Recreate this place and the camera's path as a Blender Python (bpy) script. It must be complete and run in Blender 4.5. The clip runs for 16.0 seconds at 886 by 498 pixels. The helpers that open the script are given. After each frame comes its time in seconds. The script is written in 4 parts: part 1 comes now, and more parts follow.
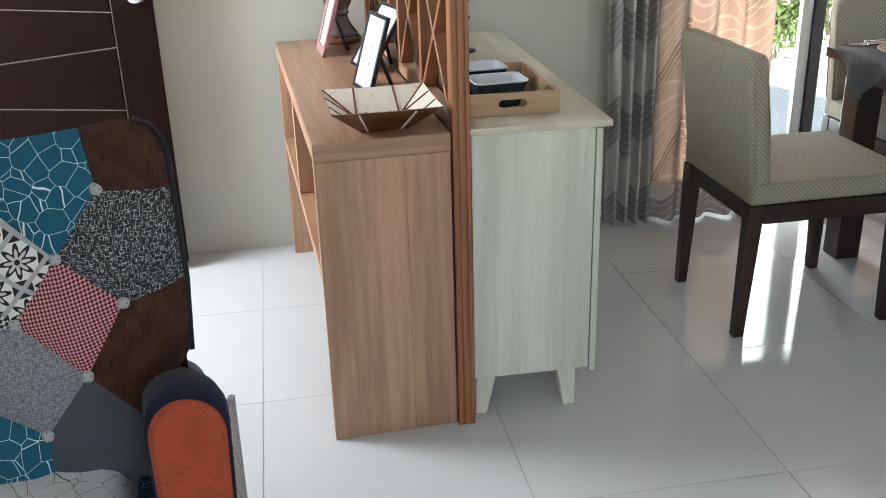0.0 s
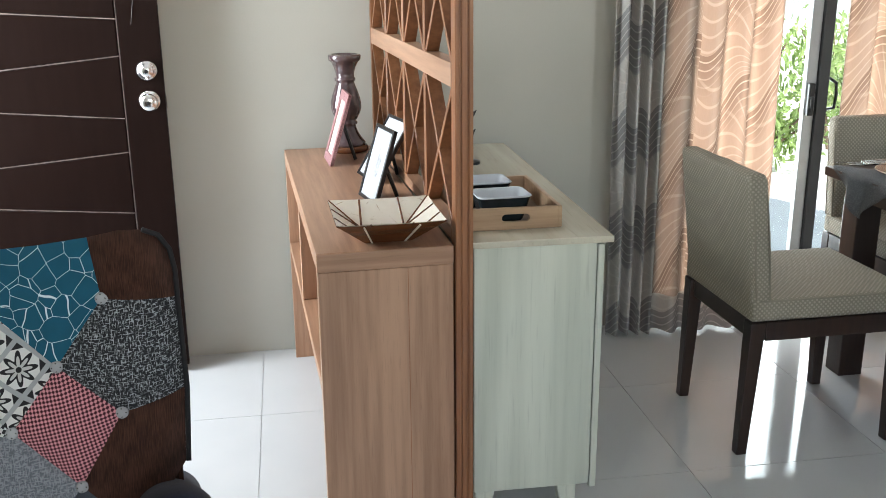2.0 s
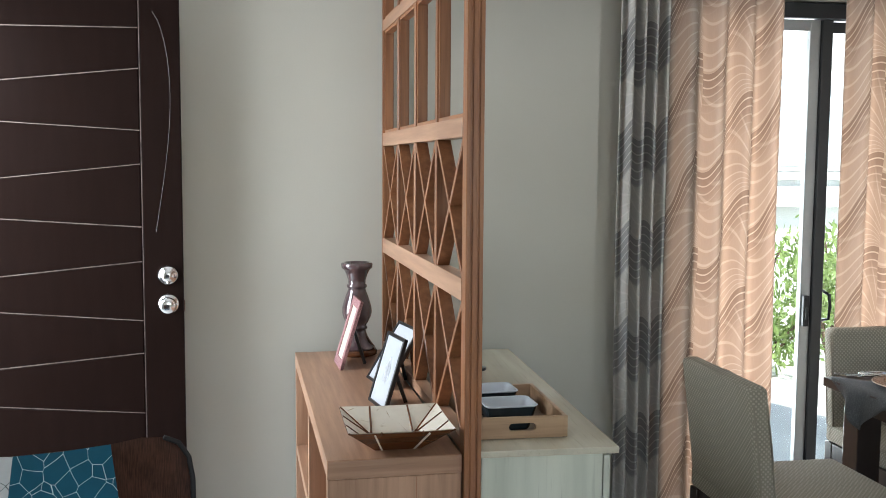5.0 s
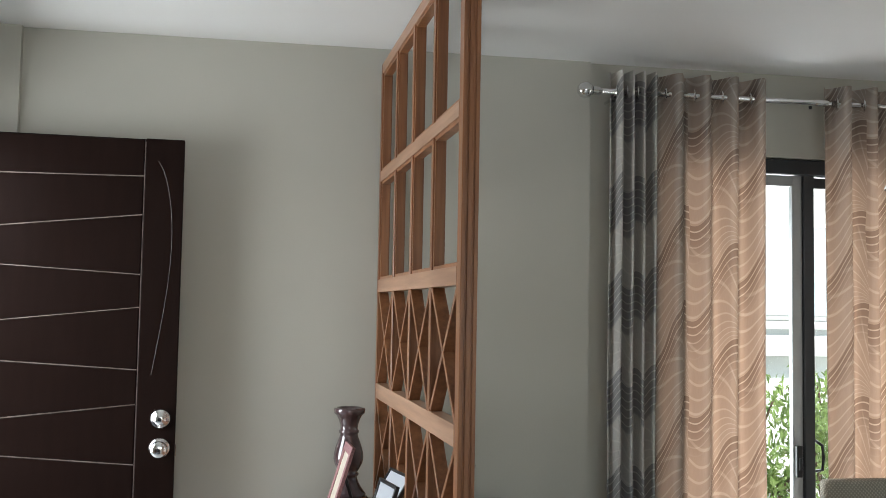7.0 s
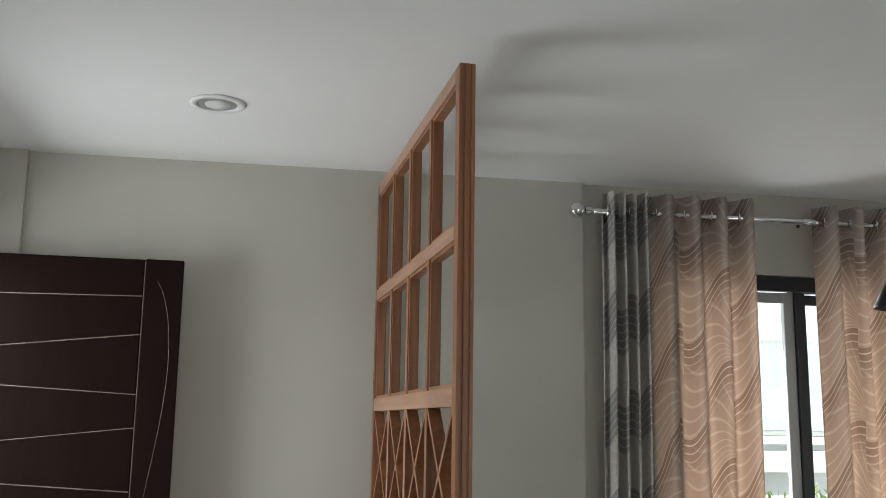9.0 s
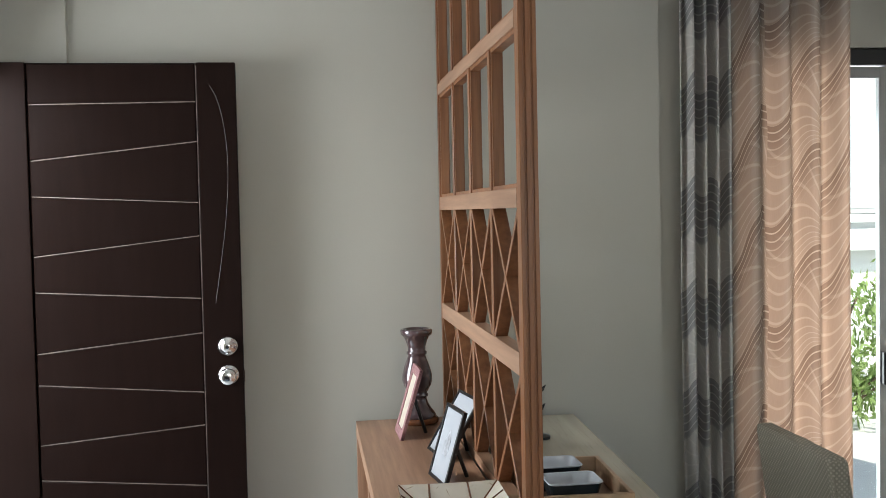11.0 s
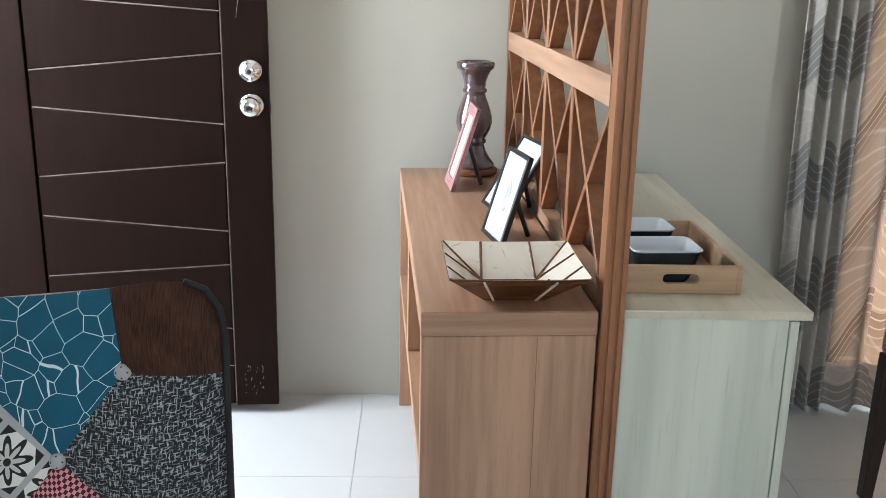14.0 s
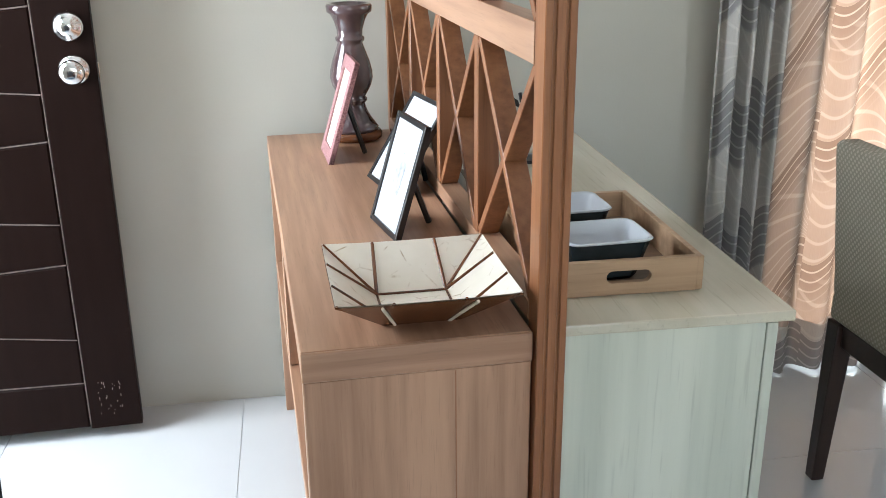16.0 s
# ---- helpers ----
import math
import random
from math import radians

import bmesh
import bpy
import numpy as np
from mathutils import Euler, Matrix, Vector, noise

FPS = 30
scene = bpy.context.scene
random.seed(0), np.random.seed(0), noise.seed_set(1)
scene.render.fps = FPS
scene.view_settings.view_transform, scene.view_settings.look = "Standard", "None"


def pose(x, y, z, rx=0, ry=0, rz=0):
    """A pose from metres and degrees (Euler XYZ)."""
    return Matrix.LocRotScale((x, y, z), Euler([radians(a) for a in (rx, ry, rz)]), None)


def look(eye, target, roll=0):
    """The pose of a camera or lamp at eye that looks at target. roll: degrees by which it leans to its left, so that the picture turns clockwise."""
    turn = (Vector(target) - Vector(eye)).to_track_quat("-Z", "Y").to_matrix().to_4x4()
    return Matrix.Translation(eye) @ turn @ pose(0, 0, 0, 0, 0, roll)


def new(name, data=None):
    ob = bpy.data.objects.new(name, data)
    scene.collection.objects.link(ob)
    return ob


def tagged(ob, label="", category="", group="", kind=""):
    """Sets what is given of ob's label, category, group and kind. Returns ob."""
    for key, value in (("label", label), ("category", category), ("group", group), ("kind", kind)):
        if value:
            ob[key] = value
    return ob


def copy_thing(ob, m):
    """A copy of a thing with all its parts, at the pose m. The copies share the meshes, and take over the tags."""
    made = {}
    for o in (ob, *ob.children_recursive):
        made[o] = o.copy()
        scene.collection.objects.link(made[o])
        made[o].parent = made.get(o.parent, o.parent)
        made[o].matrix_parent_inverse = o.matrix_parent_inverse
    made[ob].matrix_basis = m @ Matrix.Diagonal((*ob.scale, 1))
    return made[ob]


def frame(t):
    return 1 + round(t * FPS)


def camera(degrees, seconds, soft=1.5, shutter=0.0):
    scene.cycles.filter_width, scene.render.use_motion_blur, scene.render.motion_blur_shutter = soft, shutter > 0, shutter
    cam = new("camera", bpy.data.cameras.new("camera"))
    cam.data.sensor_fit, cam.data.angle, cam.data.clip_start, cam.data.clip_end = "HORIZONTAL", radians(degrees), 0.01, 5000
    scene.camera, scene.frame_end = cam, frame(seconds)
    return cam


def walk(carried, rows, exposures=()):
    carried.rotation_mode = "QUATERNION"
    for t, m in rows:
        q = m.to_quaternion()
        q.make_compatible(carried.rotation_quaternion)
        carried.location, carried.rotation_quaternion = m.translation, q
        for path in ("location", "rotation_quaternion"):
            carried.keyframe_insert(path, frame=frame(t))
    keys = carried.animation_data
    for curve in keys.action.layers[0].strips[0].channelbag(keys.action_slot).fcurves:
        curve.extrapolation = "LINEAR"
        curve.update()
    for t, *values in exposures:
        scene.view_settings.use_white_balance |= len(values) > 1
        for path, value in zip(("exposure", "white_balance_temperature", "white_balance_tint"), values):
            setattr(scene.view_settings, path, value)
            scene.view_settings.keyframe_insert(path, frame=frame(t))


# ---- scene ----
cam = camera(49.5, 16.0, soft=0.4)
# seconds, eye, target, roll
PATH = [
    (0, (-0.157, -0.144, 1.419), (0.229, 1.662, 0.65), -1.7),
    (0.5, (-0.158, -0.149, 1.426), (0.245, 1.663, 0.684), -1.3),
    (1, (-0.155, -0.157, 1.43), (0.252, 1.675, 0.74), -1.0),
    (1.5, (-0.155, -0.157, 1.442), (0.253, 1.697, 0.813), -0.7),
    (2, (-0.155, -0.149, 1.451), (0.243, 1.725, 0.878), -0.5),
    (2.5, (-0.158, -0.159, 1.466), (0.233, 1.736, 0.962), -0.5),
    (3, (-0.161, -0.179, 1.484), (0.254, 1.724, 1.033), -0.5),
    (3.5, (-0.151, -0.166, 1.502), (0.257, 1.755, 1.124), -0.1),
    (4, (-0.189, -0.21, 1.511), (0.219, 1.724, 1.209), 0.6),
    (4.2, (-0.190, -0.213, 1.511), (0.219, 1.722, 1.237), 0.6),
    (6.3, (-0.205, -0.262, 1.494), (0.218, 1.693, 1.495), 0.4),
    (6.5, (-0.2, -0.263, 1.498), (0.22, 1.692, 1.536), 0.9),
    (7, (-0.208, -0.283, 1.51), (0.216, 1.668, 1.635), 1.0),
    (7.5, (-0.212, -0.299, 1.524), (0.217, 1.643, 1.731), 1.3),
    (8, (-0.216, -0.312, 1.528), (0.211, 1.621, 1.814), 1.6),
    (8.2, (-0.215, -0.318, 1.527), (0.215, 1.61, 1.84), 1.7),
    (8.7, (-0.216, -0.322, 1.528), (0.211, 1.602, 1.888), 1.3),
    (9.2, (-0.216, -0.320, 1.527), (0.205, 1.606, 1.883), 0.4),
    (9.7, (-0.214, -0.305, 1.524), (0.203, 1.630, 1.823), -0.7),
    (10.3, (-0.212, -0.276, 1.521), (0.206, 1.673, 1.681), -1.7),
    (10.5, (-0.203, -0.249, 1.52), (0.189, 1.71, 1.61), -1.2),
    (11, (-0.157, -0.178, 1.565), (0.121, 1.801, 1.487), -1.2),
    (11.5, (-0.193, -0.162, 1.475), (0.05, 1.816, 1.301), -0.8),
    (12, (-0.18, -0.084, 1.454), (0.027, 1.884, 1.165), -1.2),
    (12.5, (-0.132, 0.038, 1.425), (0.046, 1.985, 1.003), -1.4),
    (13, (-0.066, 0.124, 1.399), (0.131, 2.034, 0.841), -1.2),
    (13.5, (-0.062, 0.206, 1.393), (0.084, 2.108, 0.791), -0.3),
    (14, (-0.088, 0.357, 1.394), (0.059, 2.274, 0.843), 1.1),
    (14.5, (-0.08, 0.492, 1.391), (0.095, 2.408, 0.845), -0.4),
    (15, (-0.062, 0.586, 1.386), (0.193, 2.48, 0.795), -1.2),
    (15.5, (-0.029, 0.717, 1.383), (0.306, 2.585, 0.75), -0.6),
    (16, (-0.045, 0.806, 1.372), (0.332, 2.651, 0.698), -0.5),
]
# seconds, stops, kelvin, tint
EXPOSURES = [
    (0, 1.70, 6500, 10), (3, 1.60, 6450, 10), (4, 1.43, 6350, 10), (6.5, 1.13, 6470, 10), (7, 0.82, 6550, 10), (8, 0.60, 6600, 10),
    (10.5, 0.58, 6550, 10), (11, 0.93, 6530, 10), (11.5, 1.16, 6480, 10), (12.5, 1.47, 6400, 10), (14, 1.70, 6360, 10), (16, 1.82, 6260, 10),
]
walk(cam, [(t, look(e, g, r)) for t, e, g, r in PATH], EXPOSURES)

# ---- light ----
world = bpy.data.worlds.new("world")
scene.world = world
world.use_nodes = True
wn = world.node_tree
sky = wn.nodes.new("ShaderNodeTexSky")
sky.sky_type = "NISHITA"
sky.sun_disc = False
sky.sun_elevation, sky.sun_rotation = radians(43), radians(159)
wn.nodes["Background"].inputs["Strength"].default_value = 0.15
wn.links.new(sky.outputs[0], wn.nodes["Background"].inputs["Color"])
sun = new("sun", bpy.data.lights.new("sun", "SUN"))
sun.data.energy, sun.data.angle, sun.data.color = 5.0, radians(0.6), (1.0, 0.95, 0.88)
sun.matrix_world = look((8, -7, 13), (3, 6, 0))


def window_light(name, eye, target, w, h, energy, color=(0.895, 0.952, 1.0)):
    ob = new(name, bpy.data.lights.new(name, "AREA"))
    ob.data.shape, ob.data.size, ob.data.size_y, ob.data.energy, ob.data.color = "RECTANGLE", w, h, energy, color
    ob.matrix_world = look(eye, target)
    return ob


HOUSE = pose(-0.3, 3.415, 0, 0, 0, -2.86)  # x along the far wall, y out through it
window_light("window_light_back", HOUSE @ Vector((0.6, -6.0, 1.5)), HOUSE @ Vector((0.2, 1, 0.6)), 2.2, 1.2, 10)
window_light("window_light_garden", HOUSE @ Vector((2.6, 0.9, 1.05)), HOUSE @ Vector((2.45, -1, 1.65)), 2.0, 1.9, 48)
window_light("window_light_entrance", HOUSE @ Vector((-1.42, -0.6, 1.2)), HOUSE @ Vector((0, -0.6, 0.35)), 0.9, 2.0, 33)

# ---- materials ----
def material(name, color, rough=0.5, metal=0.0, vary=0.12, scale=6.0, bump=0.1, fine=120.0, stretch=(1, 1, 1), spec=0.5):
    m = bpy.data.materials.new(name)
    m.use_nodes = True
    nt = m.node_tree
    b = nt.nodes["Principled BSDF"]
    b.inputs["Roughness"].default_value, b.inputs["Metallic"].default_value = rough, metal
    b.inputs["Specular IOR Level"].default_value = spec
    tc = nt.nodes.new("ShaderNodeTexCoord")
    mp = nt.nodes.new("ShaderNodeMapping")
    mp.inputs["Scale"].default_value = stretch
    nt.links.new(tc.outputs["Object"], mp.inputs["Vector"])
    big, small = nt.nodes.new("ShaderNodeTexNoise"), nt.nodes.new("ShaderNodeTexNoise")
    big.inputs["Scale"].default_value, small.inputs["Scale"].default_value = scale, fine
    big.inputs["Detail"].default_value = 5
    nt.links.new(mp.outputs[0], big.inputs["Vector"])
    nt.links.new(mp.outputs[0], small.inputs["Vector"])
    ramp = nt.nodes.new("ShaderNodeValToRGB")
    lo = [c * (1 - vary) for c in color]
    hi = [min(1, c * (1 + vary)) for c in color]
    ramp.color_ramp.elements[0].position, ramp.color_ramp.elements[1].position = 0.3, 0.7
    ramp.color_ramp.elements[0].color, ramp.color_ramp.elements[1].color = (*lo, 1), (*hi, 1)
    nt.links.new(big.outputs["Fac"], ramp.inputs["Fac"])
    nt.links.new(ramp.outputs["Color"], b.inputs["Base Color"])
    if bump:
        bp = nt.nodes.new("ShaderNodeBump")
        bp.inputs["Strength"].default_value, bp.inputs["Distance"].default_value = bump, 0.002
        nt.links.new(small.outputs["Fac"], bp.inputs["Height"])
        nt.links.new(bp.outputs["Normal"], b.inputs["Normal"])
    return m


class Nodes:
    """Short ways to write a material's nodes."""

    def __init__(self, m):
        self.t = m.node_tree
        self.bsdf = self.t.nodes["Principled BSDF"]

    def link(self, a, b):
        self.t.links.new(a, b)

    def add(self, kind, **inputs):
        n = self.t.nodes.new("ShaderNode" + kind)
        for k, v in inputs.items():
            key = k.replace("_", " ")
            if isinstance(v, bpy.types.NodeSocket):
                self.link(v, n.inputs[key])
            else:
                n.inputs[key].default_value = v
        return n

    def math(self, op, a, b=0.0):
        n = self.t.nodes.new("ShaderNodeMath")
        n.operation = op
        for i, v in enumerate((a, b)):
            if isinstance(v, bpy.types.NodeSocket):
                self.link(v, n.inputs[i])
            else:
                n.inputs[i].default_value = v
        return n.outputs[0]

    def vec(self, op, a, b=(0, 0, 0)):
        n = self.t.nodes.new("ShaderNodeVectorMath")
        n.operation = op
        for i, v in enumerate((a, b)):
            if isinstance(v, bpy.types.NodeSocket):
                self.link(v, n.inputs[i])
            elif op == "SCALE" and i == 1:
                n.inputs["Scale"].default_value = v
            else:
                n.inputs[i].default_value = v
        return n.outputs["Value"] if op in ("LENGTH", "DISTANCE", "DOT_PRODUCT") else n.outputs["Vector"]

    def mix(self, fac, a, b):
        n = self.t.nodes.new("ShaderNodeMix")
        n.data_type = "RGBA"
        for k, v in ((0, fac), (6, a), (7, b)):
            if isinstance(v, bpy.types.NodeSocket):
                self.link(v, n.inputs[k])
            else:
                n.inputs[k].default_value = v if k == 0 else (*v, 1)
        return n.outputs[2]

    def step(self, value, low, high):
        n = self.t.nodes.new("ShaderNodeMapRange")
        n.interpolation_type = "SMOOTHSTEP"
        n.inputs["From Min"].default_value, n.inputs["From Max"].default_value = low, high
        self.link(value, n.inputs["Value"])
        return n.outputs[0]

    def uv(self):
        return self.add("TexCoord").outputs["UV"]

    def obj(self, scale=(1, 1, 1)):
        mp = self.t.nodes.new("ShaderNodeMapping")
        mp.inputs["Scale"].default_value = scale
        self.link(self.add("TexCoord").outputs["Object"], mp.inputs["Vector"])
        return mp.outputs[0]

    def noise(self, vector, scale, detail=4.0):
        n = self.add("TexNoise", Vector=vector, Scale=scale, Detail=detail)
        return n.outputs["Fac"]

    def bump(self, height, strength=0.3, distance=0.002):
        n = self.add("Bump", Height=height, Strength=strength, Distance=distance)
        self.link(n.outputs[0], self.bsdf.inputs["Normal"])

    def color(self, socket, rough=None):
        self.link(socket, self.bsdf.inputs["Base Color"])
        if rough is not None:
            self.bsdf.inputs["Roughness"].default_value = rough


def blank(name, rough=0.6):
    m = bpy.data.materials.new(name)
    m.use_nodes = True
    n = Nodes(m)
    n.bsdf.inputs["Roughness"].default_value = rough
    return m, n


def wood(name, dark, light, axis="z", rough=0.35, fine=55.0):
    """Straight-grained veneer, the grain along one axis."""
    m, n = blank(name, rough)
    s = {"x": (0.05, 1, 1), "y": (1, 0.05, 1), "z": (1, 1, 0.05)}[axis]
    p = n.obj(s)
    broad = n.noise(p, 9.0, 3.0)
    grain = n.noise(p, fine, 5.0)
    pores = n.noise(p, fine * 6, 3.0)
    tint = n.step(n.math("ADD", n.math("MULTIPLY", broad, 0.55), n.math("MULTIPLY", grain, 0.45)), 0.33, 0.68)
    n.color(n.mix(n.math("MULTIPLY", n.step(pores, 0.55, 0.75), 0.25), n.mix(tint, tuple(c * 0.9 for c in dark), light), tuple(c * 0.45 for c in dark)))
    n.bump(pores, 0.12, 0.001)
    return m


def cracked(name, ground, line, width=0.00065, scale=36.0):
    """Printed cloth: an irregular net of thin lines."""
    m, n = blank(name, 0.9)
    uv = n.uv()
    warp = n.add("TexNoise", Vector=uv, Scale=14.0)
    p = n.vec("ADD", uv, n.vec("SCALE", warp.outputs["Color"], 0.008))
    v = n.add("TexVoronoi", Vector=p, Scale=scale, Randomness=1.0)
    v.feature = "DISTANCE_TO_EDGE"
    weave = n.noise(uv, 900.0, 2.0)
    lines = n.math("SUBTRACT", 1.0, n.step(v.outputs["Distance"], width * scale * 0.7, width * scale * 1.3))
    patchy = n.mix(n.noise(uv, 30.0), tuple(c * 0.8 for c in ground), tuple(min(1, c * 1.15) for c in ground))
    n.color(n.mix(lines, patchy, line))
    n.bump(weave, 0.35, 0.001)
    return m


def tweed(name, dark, light, threshold=0.475):
    m, n = blank(name, 0.95)
    uv = n.uv()
    mp = n.add("Mapping", Vector=uv)
    mp.inputs["Scale"].default_value = (1, 0.25, 1)
    mq = n.add("Mapping", Vector=uv)
    mq.inputs["Scale"].default_value = (0.25, 1, 1)
    a, b = n.noise(mp.outputs[0], 430.0, 3.0), n.noise(mq.outputs[0], 430.0, 3.0)
    w = n.math("MAXIMUM", a, b)
    n.color(n.mix(n.step(w, threshold + 0.03, threshold + 0.17), dark, light))
    n.bump(w, 0.6, 0.002)
    return m


def velvet(name, color, spread=0.3, along=0.12):
    m, n = blank(name, 0.85)
    uv = n.uv()
    mp = n.add("Mapping", Vector=uv)
    mp.inputs["Scale"].default_value = (1, along, 1)
    a = n.noise(mp.outputs[0], 560.0, 3.0)
    b = n.noise(uv, 25.0, 3.0)
    f = n.step(n.math("ADD", n.math("MULTIPLY", a, 0.6), n.math("MULTIPLY", b, 0.4)), 0.35, 0.65)
    n.color(n.mix(f, tuple(c * (1 - spread) for c in color), tuple(c * (1 + spread) for c in color)))
    n.bsdf.inputs["Sheen Weight"].default_value = 0.08
    n.bsdf.inputs["Specular IOR Level"].default_value = 0.2
    n.bump(a, 0.4, 0.0015)
    return m


def houndstooth(name, dark, light, size=185.0):
    m, n = blank(name, 0.9)
    uv = n.uv()
    skew = n.add("Mapping", Vector=uv)
    skew.inputs["Rotation"].default_value = (0, 0, 0.6)
    c = n.add("TexChecker", Vector=skew.outputs[0], Scale=size)
    w = n.add("TexWave", Vector=uv, Scale=size * 0.42)
    w.bands_direction = "DIAGONAL"
    f = n.math("ADD", n.math("MULTIPLY", c.outputs["Fac"], 0.75), n.math("MULTIPLY", w.outputs["Fac"], 0.35))
    n.color(n.mix(n.step(f, 0.38, 0.6), dark, light))
    n.bump(n.noise(uv, 700.0), 0.4, 0.001)
    return m


def floral(name):
    """Black daisies in white diamonds."""
    m, n = blank(name, 0.9)
    mp = n.add("Mapping", Vector=n.uv())
    mp.inputs["Rotation"].default_value, mp.inputs["Scale"].default_value = (0, 0, radians(42)), (14.5, 14.5, 14.5)
    cell = n.vec("SUBTRACT", n.vec("FRACTION", mp.outputs[0]), (0.5, 0.5, 0))
    xyz = n.add("SeparateXYZ", Vector=cell)
    x, y = xyz.outputs[0], xyz.outputs[1]
    r = n.math("SQRT", n.math("ADD", n.math("MULTIPLY", x, x), n.math("MULTIPLY", y, y)))
    a = n.math("ARCTAN2", y, x)
    petal = n.math("SUBTRACT", n.math("ADD", 0.34, n.math("MULTIPLY", 0.11, n.math("COSINE", n.math("MULTIPLY", a, 8.0)))), r)
    heart = n.math("SUBTRACT", 0.07, r)
    flower = n.step(petal, -0.01, 0.02)
    inner = n.math("MULTIPLY", n.step(n.math("SUBTRACT", petal, 0.12), 0.0, 0.03), n.math("SUBTRACT", 1.0, n.step(heart, -0.01, 0.01)))
    edge = n.math("MAXIMUM", n.math("ABSOLUTE", x), n.math("ABSOLUTE", y))
    corner = n.step(n.math("SUBTRACT", n.math("ADD", n.math("ABSOLUTE", x), n.math("ABSOLUTE", y)), 0.66), 0.0, 0.02)
    border = n.step(edge, 0.43, 0.45)
    ink = n.math("MAXIMUM", n.math("SUBTRACT", flower, n.math("MULTIPLY", inner, 0.75)), n.math("MULTIPLY", corner, n.math("SUBTRACT", 1.0, border)))
    base = n.mix(border, (0.62, 0.62, 0.60), (0.34, 0.35, 0.36))
    n.color(n.mix(ink, base, (0.012, 0.012, 0.014)))
    n.bump(n.noise(mp.outputs[0], 40.0), 0.3, 0.001)
    return m


def dotted_fabric(name):
    """Woven upholstery with rows of small raised light dots."""
    m, n = blank(name, 0.85)
    mp = n.add("Mapping", Vector=n.uv())
    mp.inputs["Rotation"].default_value, mp.inputs["Scale"].default_value = (0, 0, radians(45)), (95, 95, 95)
    cell = n.vec("SUBTRACT", n.vec("FRACTION", mp.outputs[0]), (0.5, 0.5, 0))
    d = n.vec("LENGTH", cell)
    dot = n.math("SUBTRACT", 1.0, n.step(d, 0.22, 0.40))
    soft = n.noise(n.uv(), 12.0)
    ground = n.mix(soft, (0.235, 0.21, 0.16), (0.30, 0.27, 0.21))
    n.color(n.mix(dot, ground, (0.40, 0.365, 0.295)))
    n.bump(n.math("ADD", dot, n.math("MULTIPLY", n.noise(mp.outputs[0], 6.0), 0.4)), 0.5, 0.002)
    return m


def curtain_cloth(name, clear=0.33, sweep=0.8, wide=0.34, soft=0.42, ink=1.0, pale=(0.44, 0.42, 0.385), dark=(0.20, 0.193, 0.188)):
    """Taupe cloth with grey leaf shapes and fine light arcs; warm where daylight comes through."""
    m = bpy.data.materials.new(name)
    m.use_nodes = True
    n = Nodes(m)
    uv = n.uv()
    xyz = n.add("SeparateXYZ", Vector=uv)
    wob = n.math("MULTIPLY", n.noise(uv, 3.0, 1.0), 0.05)
    across = n.math("DIVIDE", n.math("ADD", xyz.outputs[0], wob), wide)
    column, s = n.math("FLOOR", across), n.math("FRACT", across)
    bend = n.math("SUBTRACT", n.math("MULTIPLY", n.step(s, 0.0, 1.0), sweep), n.math("MULTIPLY", n.math("SINE", n.math("MULTIPLY", s, 6.2832)), 0.06))
    stagger = n.math("MULTIPLY", n.math("FRACT", n.math("MULTIPLY", column, 0.5)), sweep)
    rise = n.math("SUBTRACT", n.math("ADD", n.math("ADD", n.math("DIVIDE", xyz.outputs[1], 0.378), 0.675), stagger), bend)
    f = n.math("FRACT", rise)
    # arcs along a leaf, a fan of rays between the leaves
    arcs = n.step(n.math("SINE", n.math("MULTIPLY", rise, 6.2832 * 12)), 0.72, 0.97)
    angle = n.math("ARCTAN2", f, n.math("SUBTRACT", 1.12, s))
    rays = n.step(n.math("SINE", n.math("MULTIPLY", angle, 44.0)), 0.72, 0.97)
    fill = n.step(f, 0.50, 0.54 + soft)
    line = n.math("ADD", n.math("MULTIPLY", fill, arcs), n.math("MULTIPLY", n.math("SUBTRACT", 1.0, fill), n.math("MULTIPLY", rays, 0.8)))
    weave = n.noise(uv, 700.0, 2.0)
    slub = n.noise(n.vec("MULTIPLY", uv, (1.0, 0.06, 1.0)), 420.0, 2.0)
    base = n.mix(n.math("MULTIPLY", slub, 0.35), n.mix(fill, pale, dark), tuple(c * 0.75 for c in dark))
    line = n.math("MULTIPLY", line, ink)
    front = n.mix(line, base, tuple(min(1.0, c * 1.12) for c in pale))
    lit = n.mix(line, n.mix(fill, (0.45, 0.262, 0.168), (0.37, 0.205, 0.126)), (0.62, 0.445, 0.335))
    diff = n.add("BsdfDiffuse", Color=front)
    tran = n.add("BsdfTranslucent", Color=lit)
    bp = n.add("Bump", Height=n.math("ADD", weave, line), Strength=0.25, Distance=0.001)
    n.link(bp.outputs[0], diff.inputs["Normal"])
    mix = n.add("MixShader", Fac=clear)
    n.link(diff.outputs[0], mix.inputs[1])
    n.link(tran.outputs[0], mix.inputs[2])
    n.link(mix.outputs[0], n.t.nodes["Material Output"].inputs["Surface"])
    return m


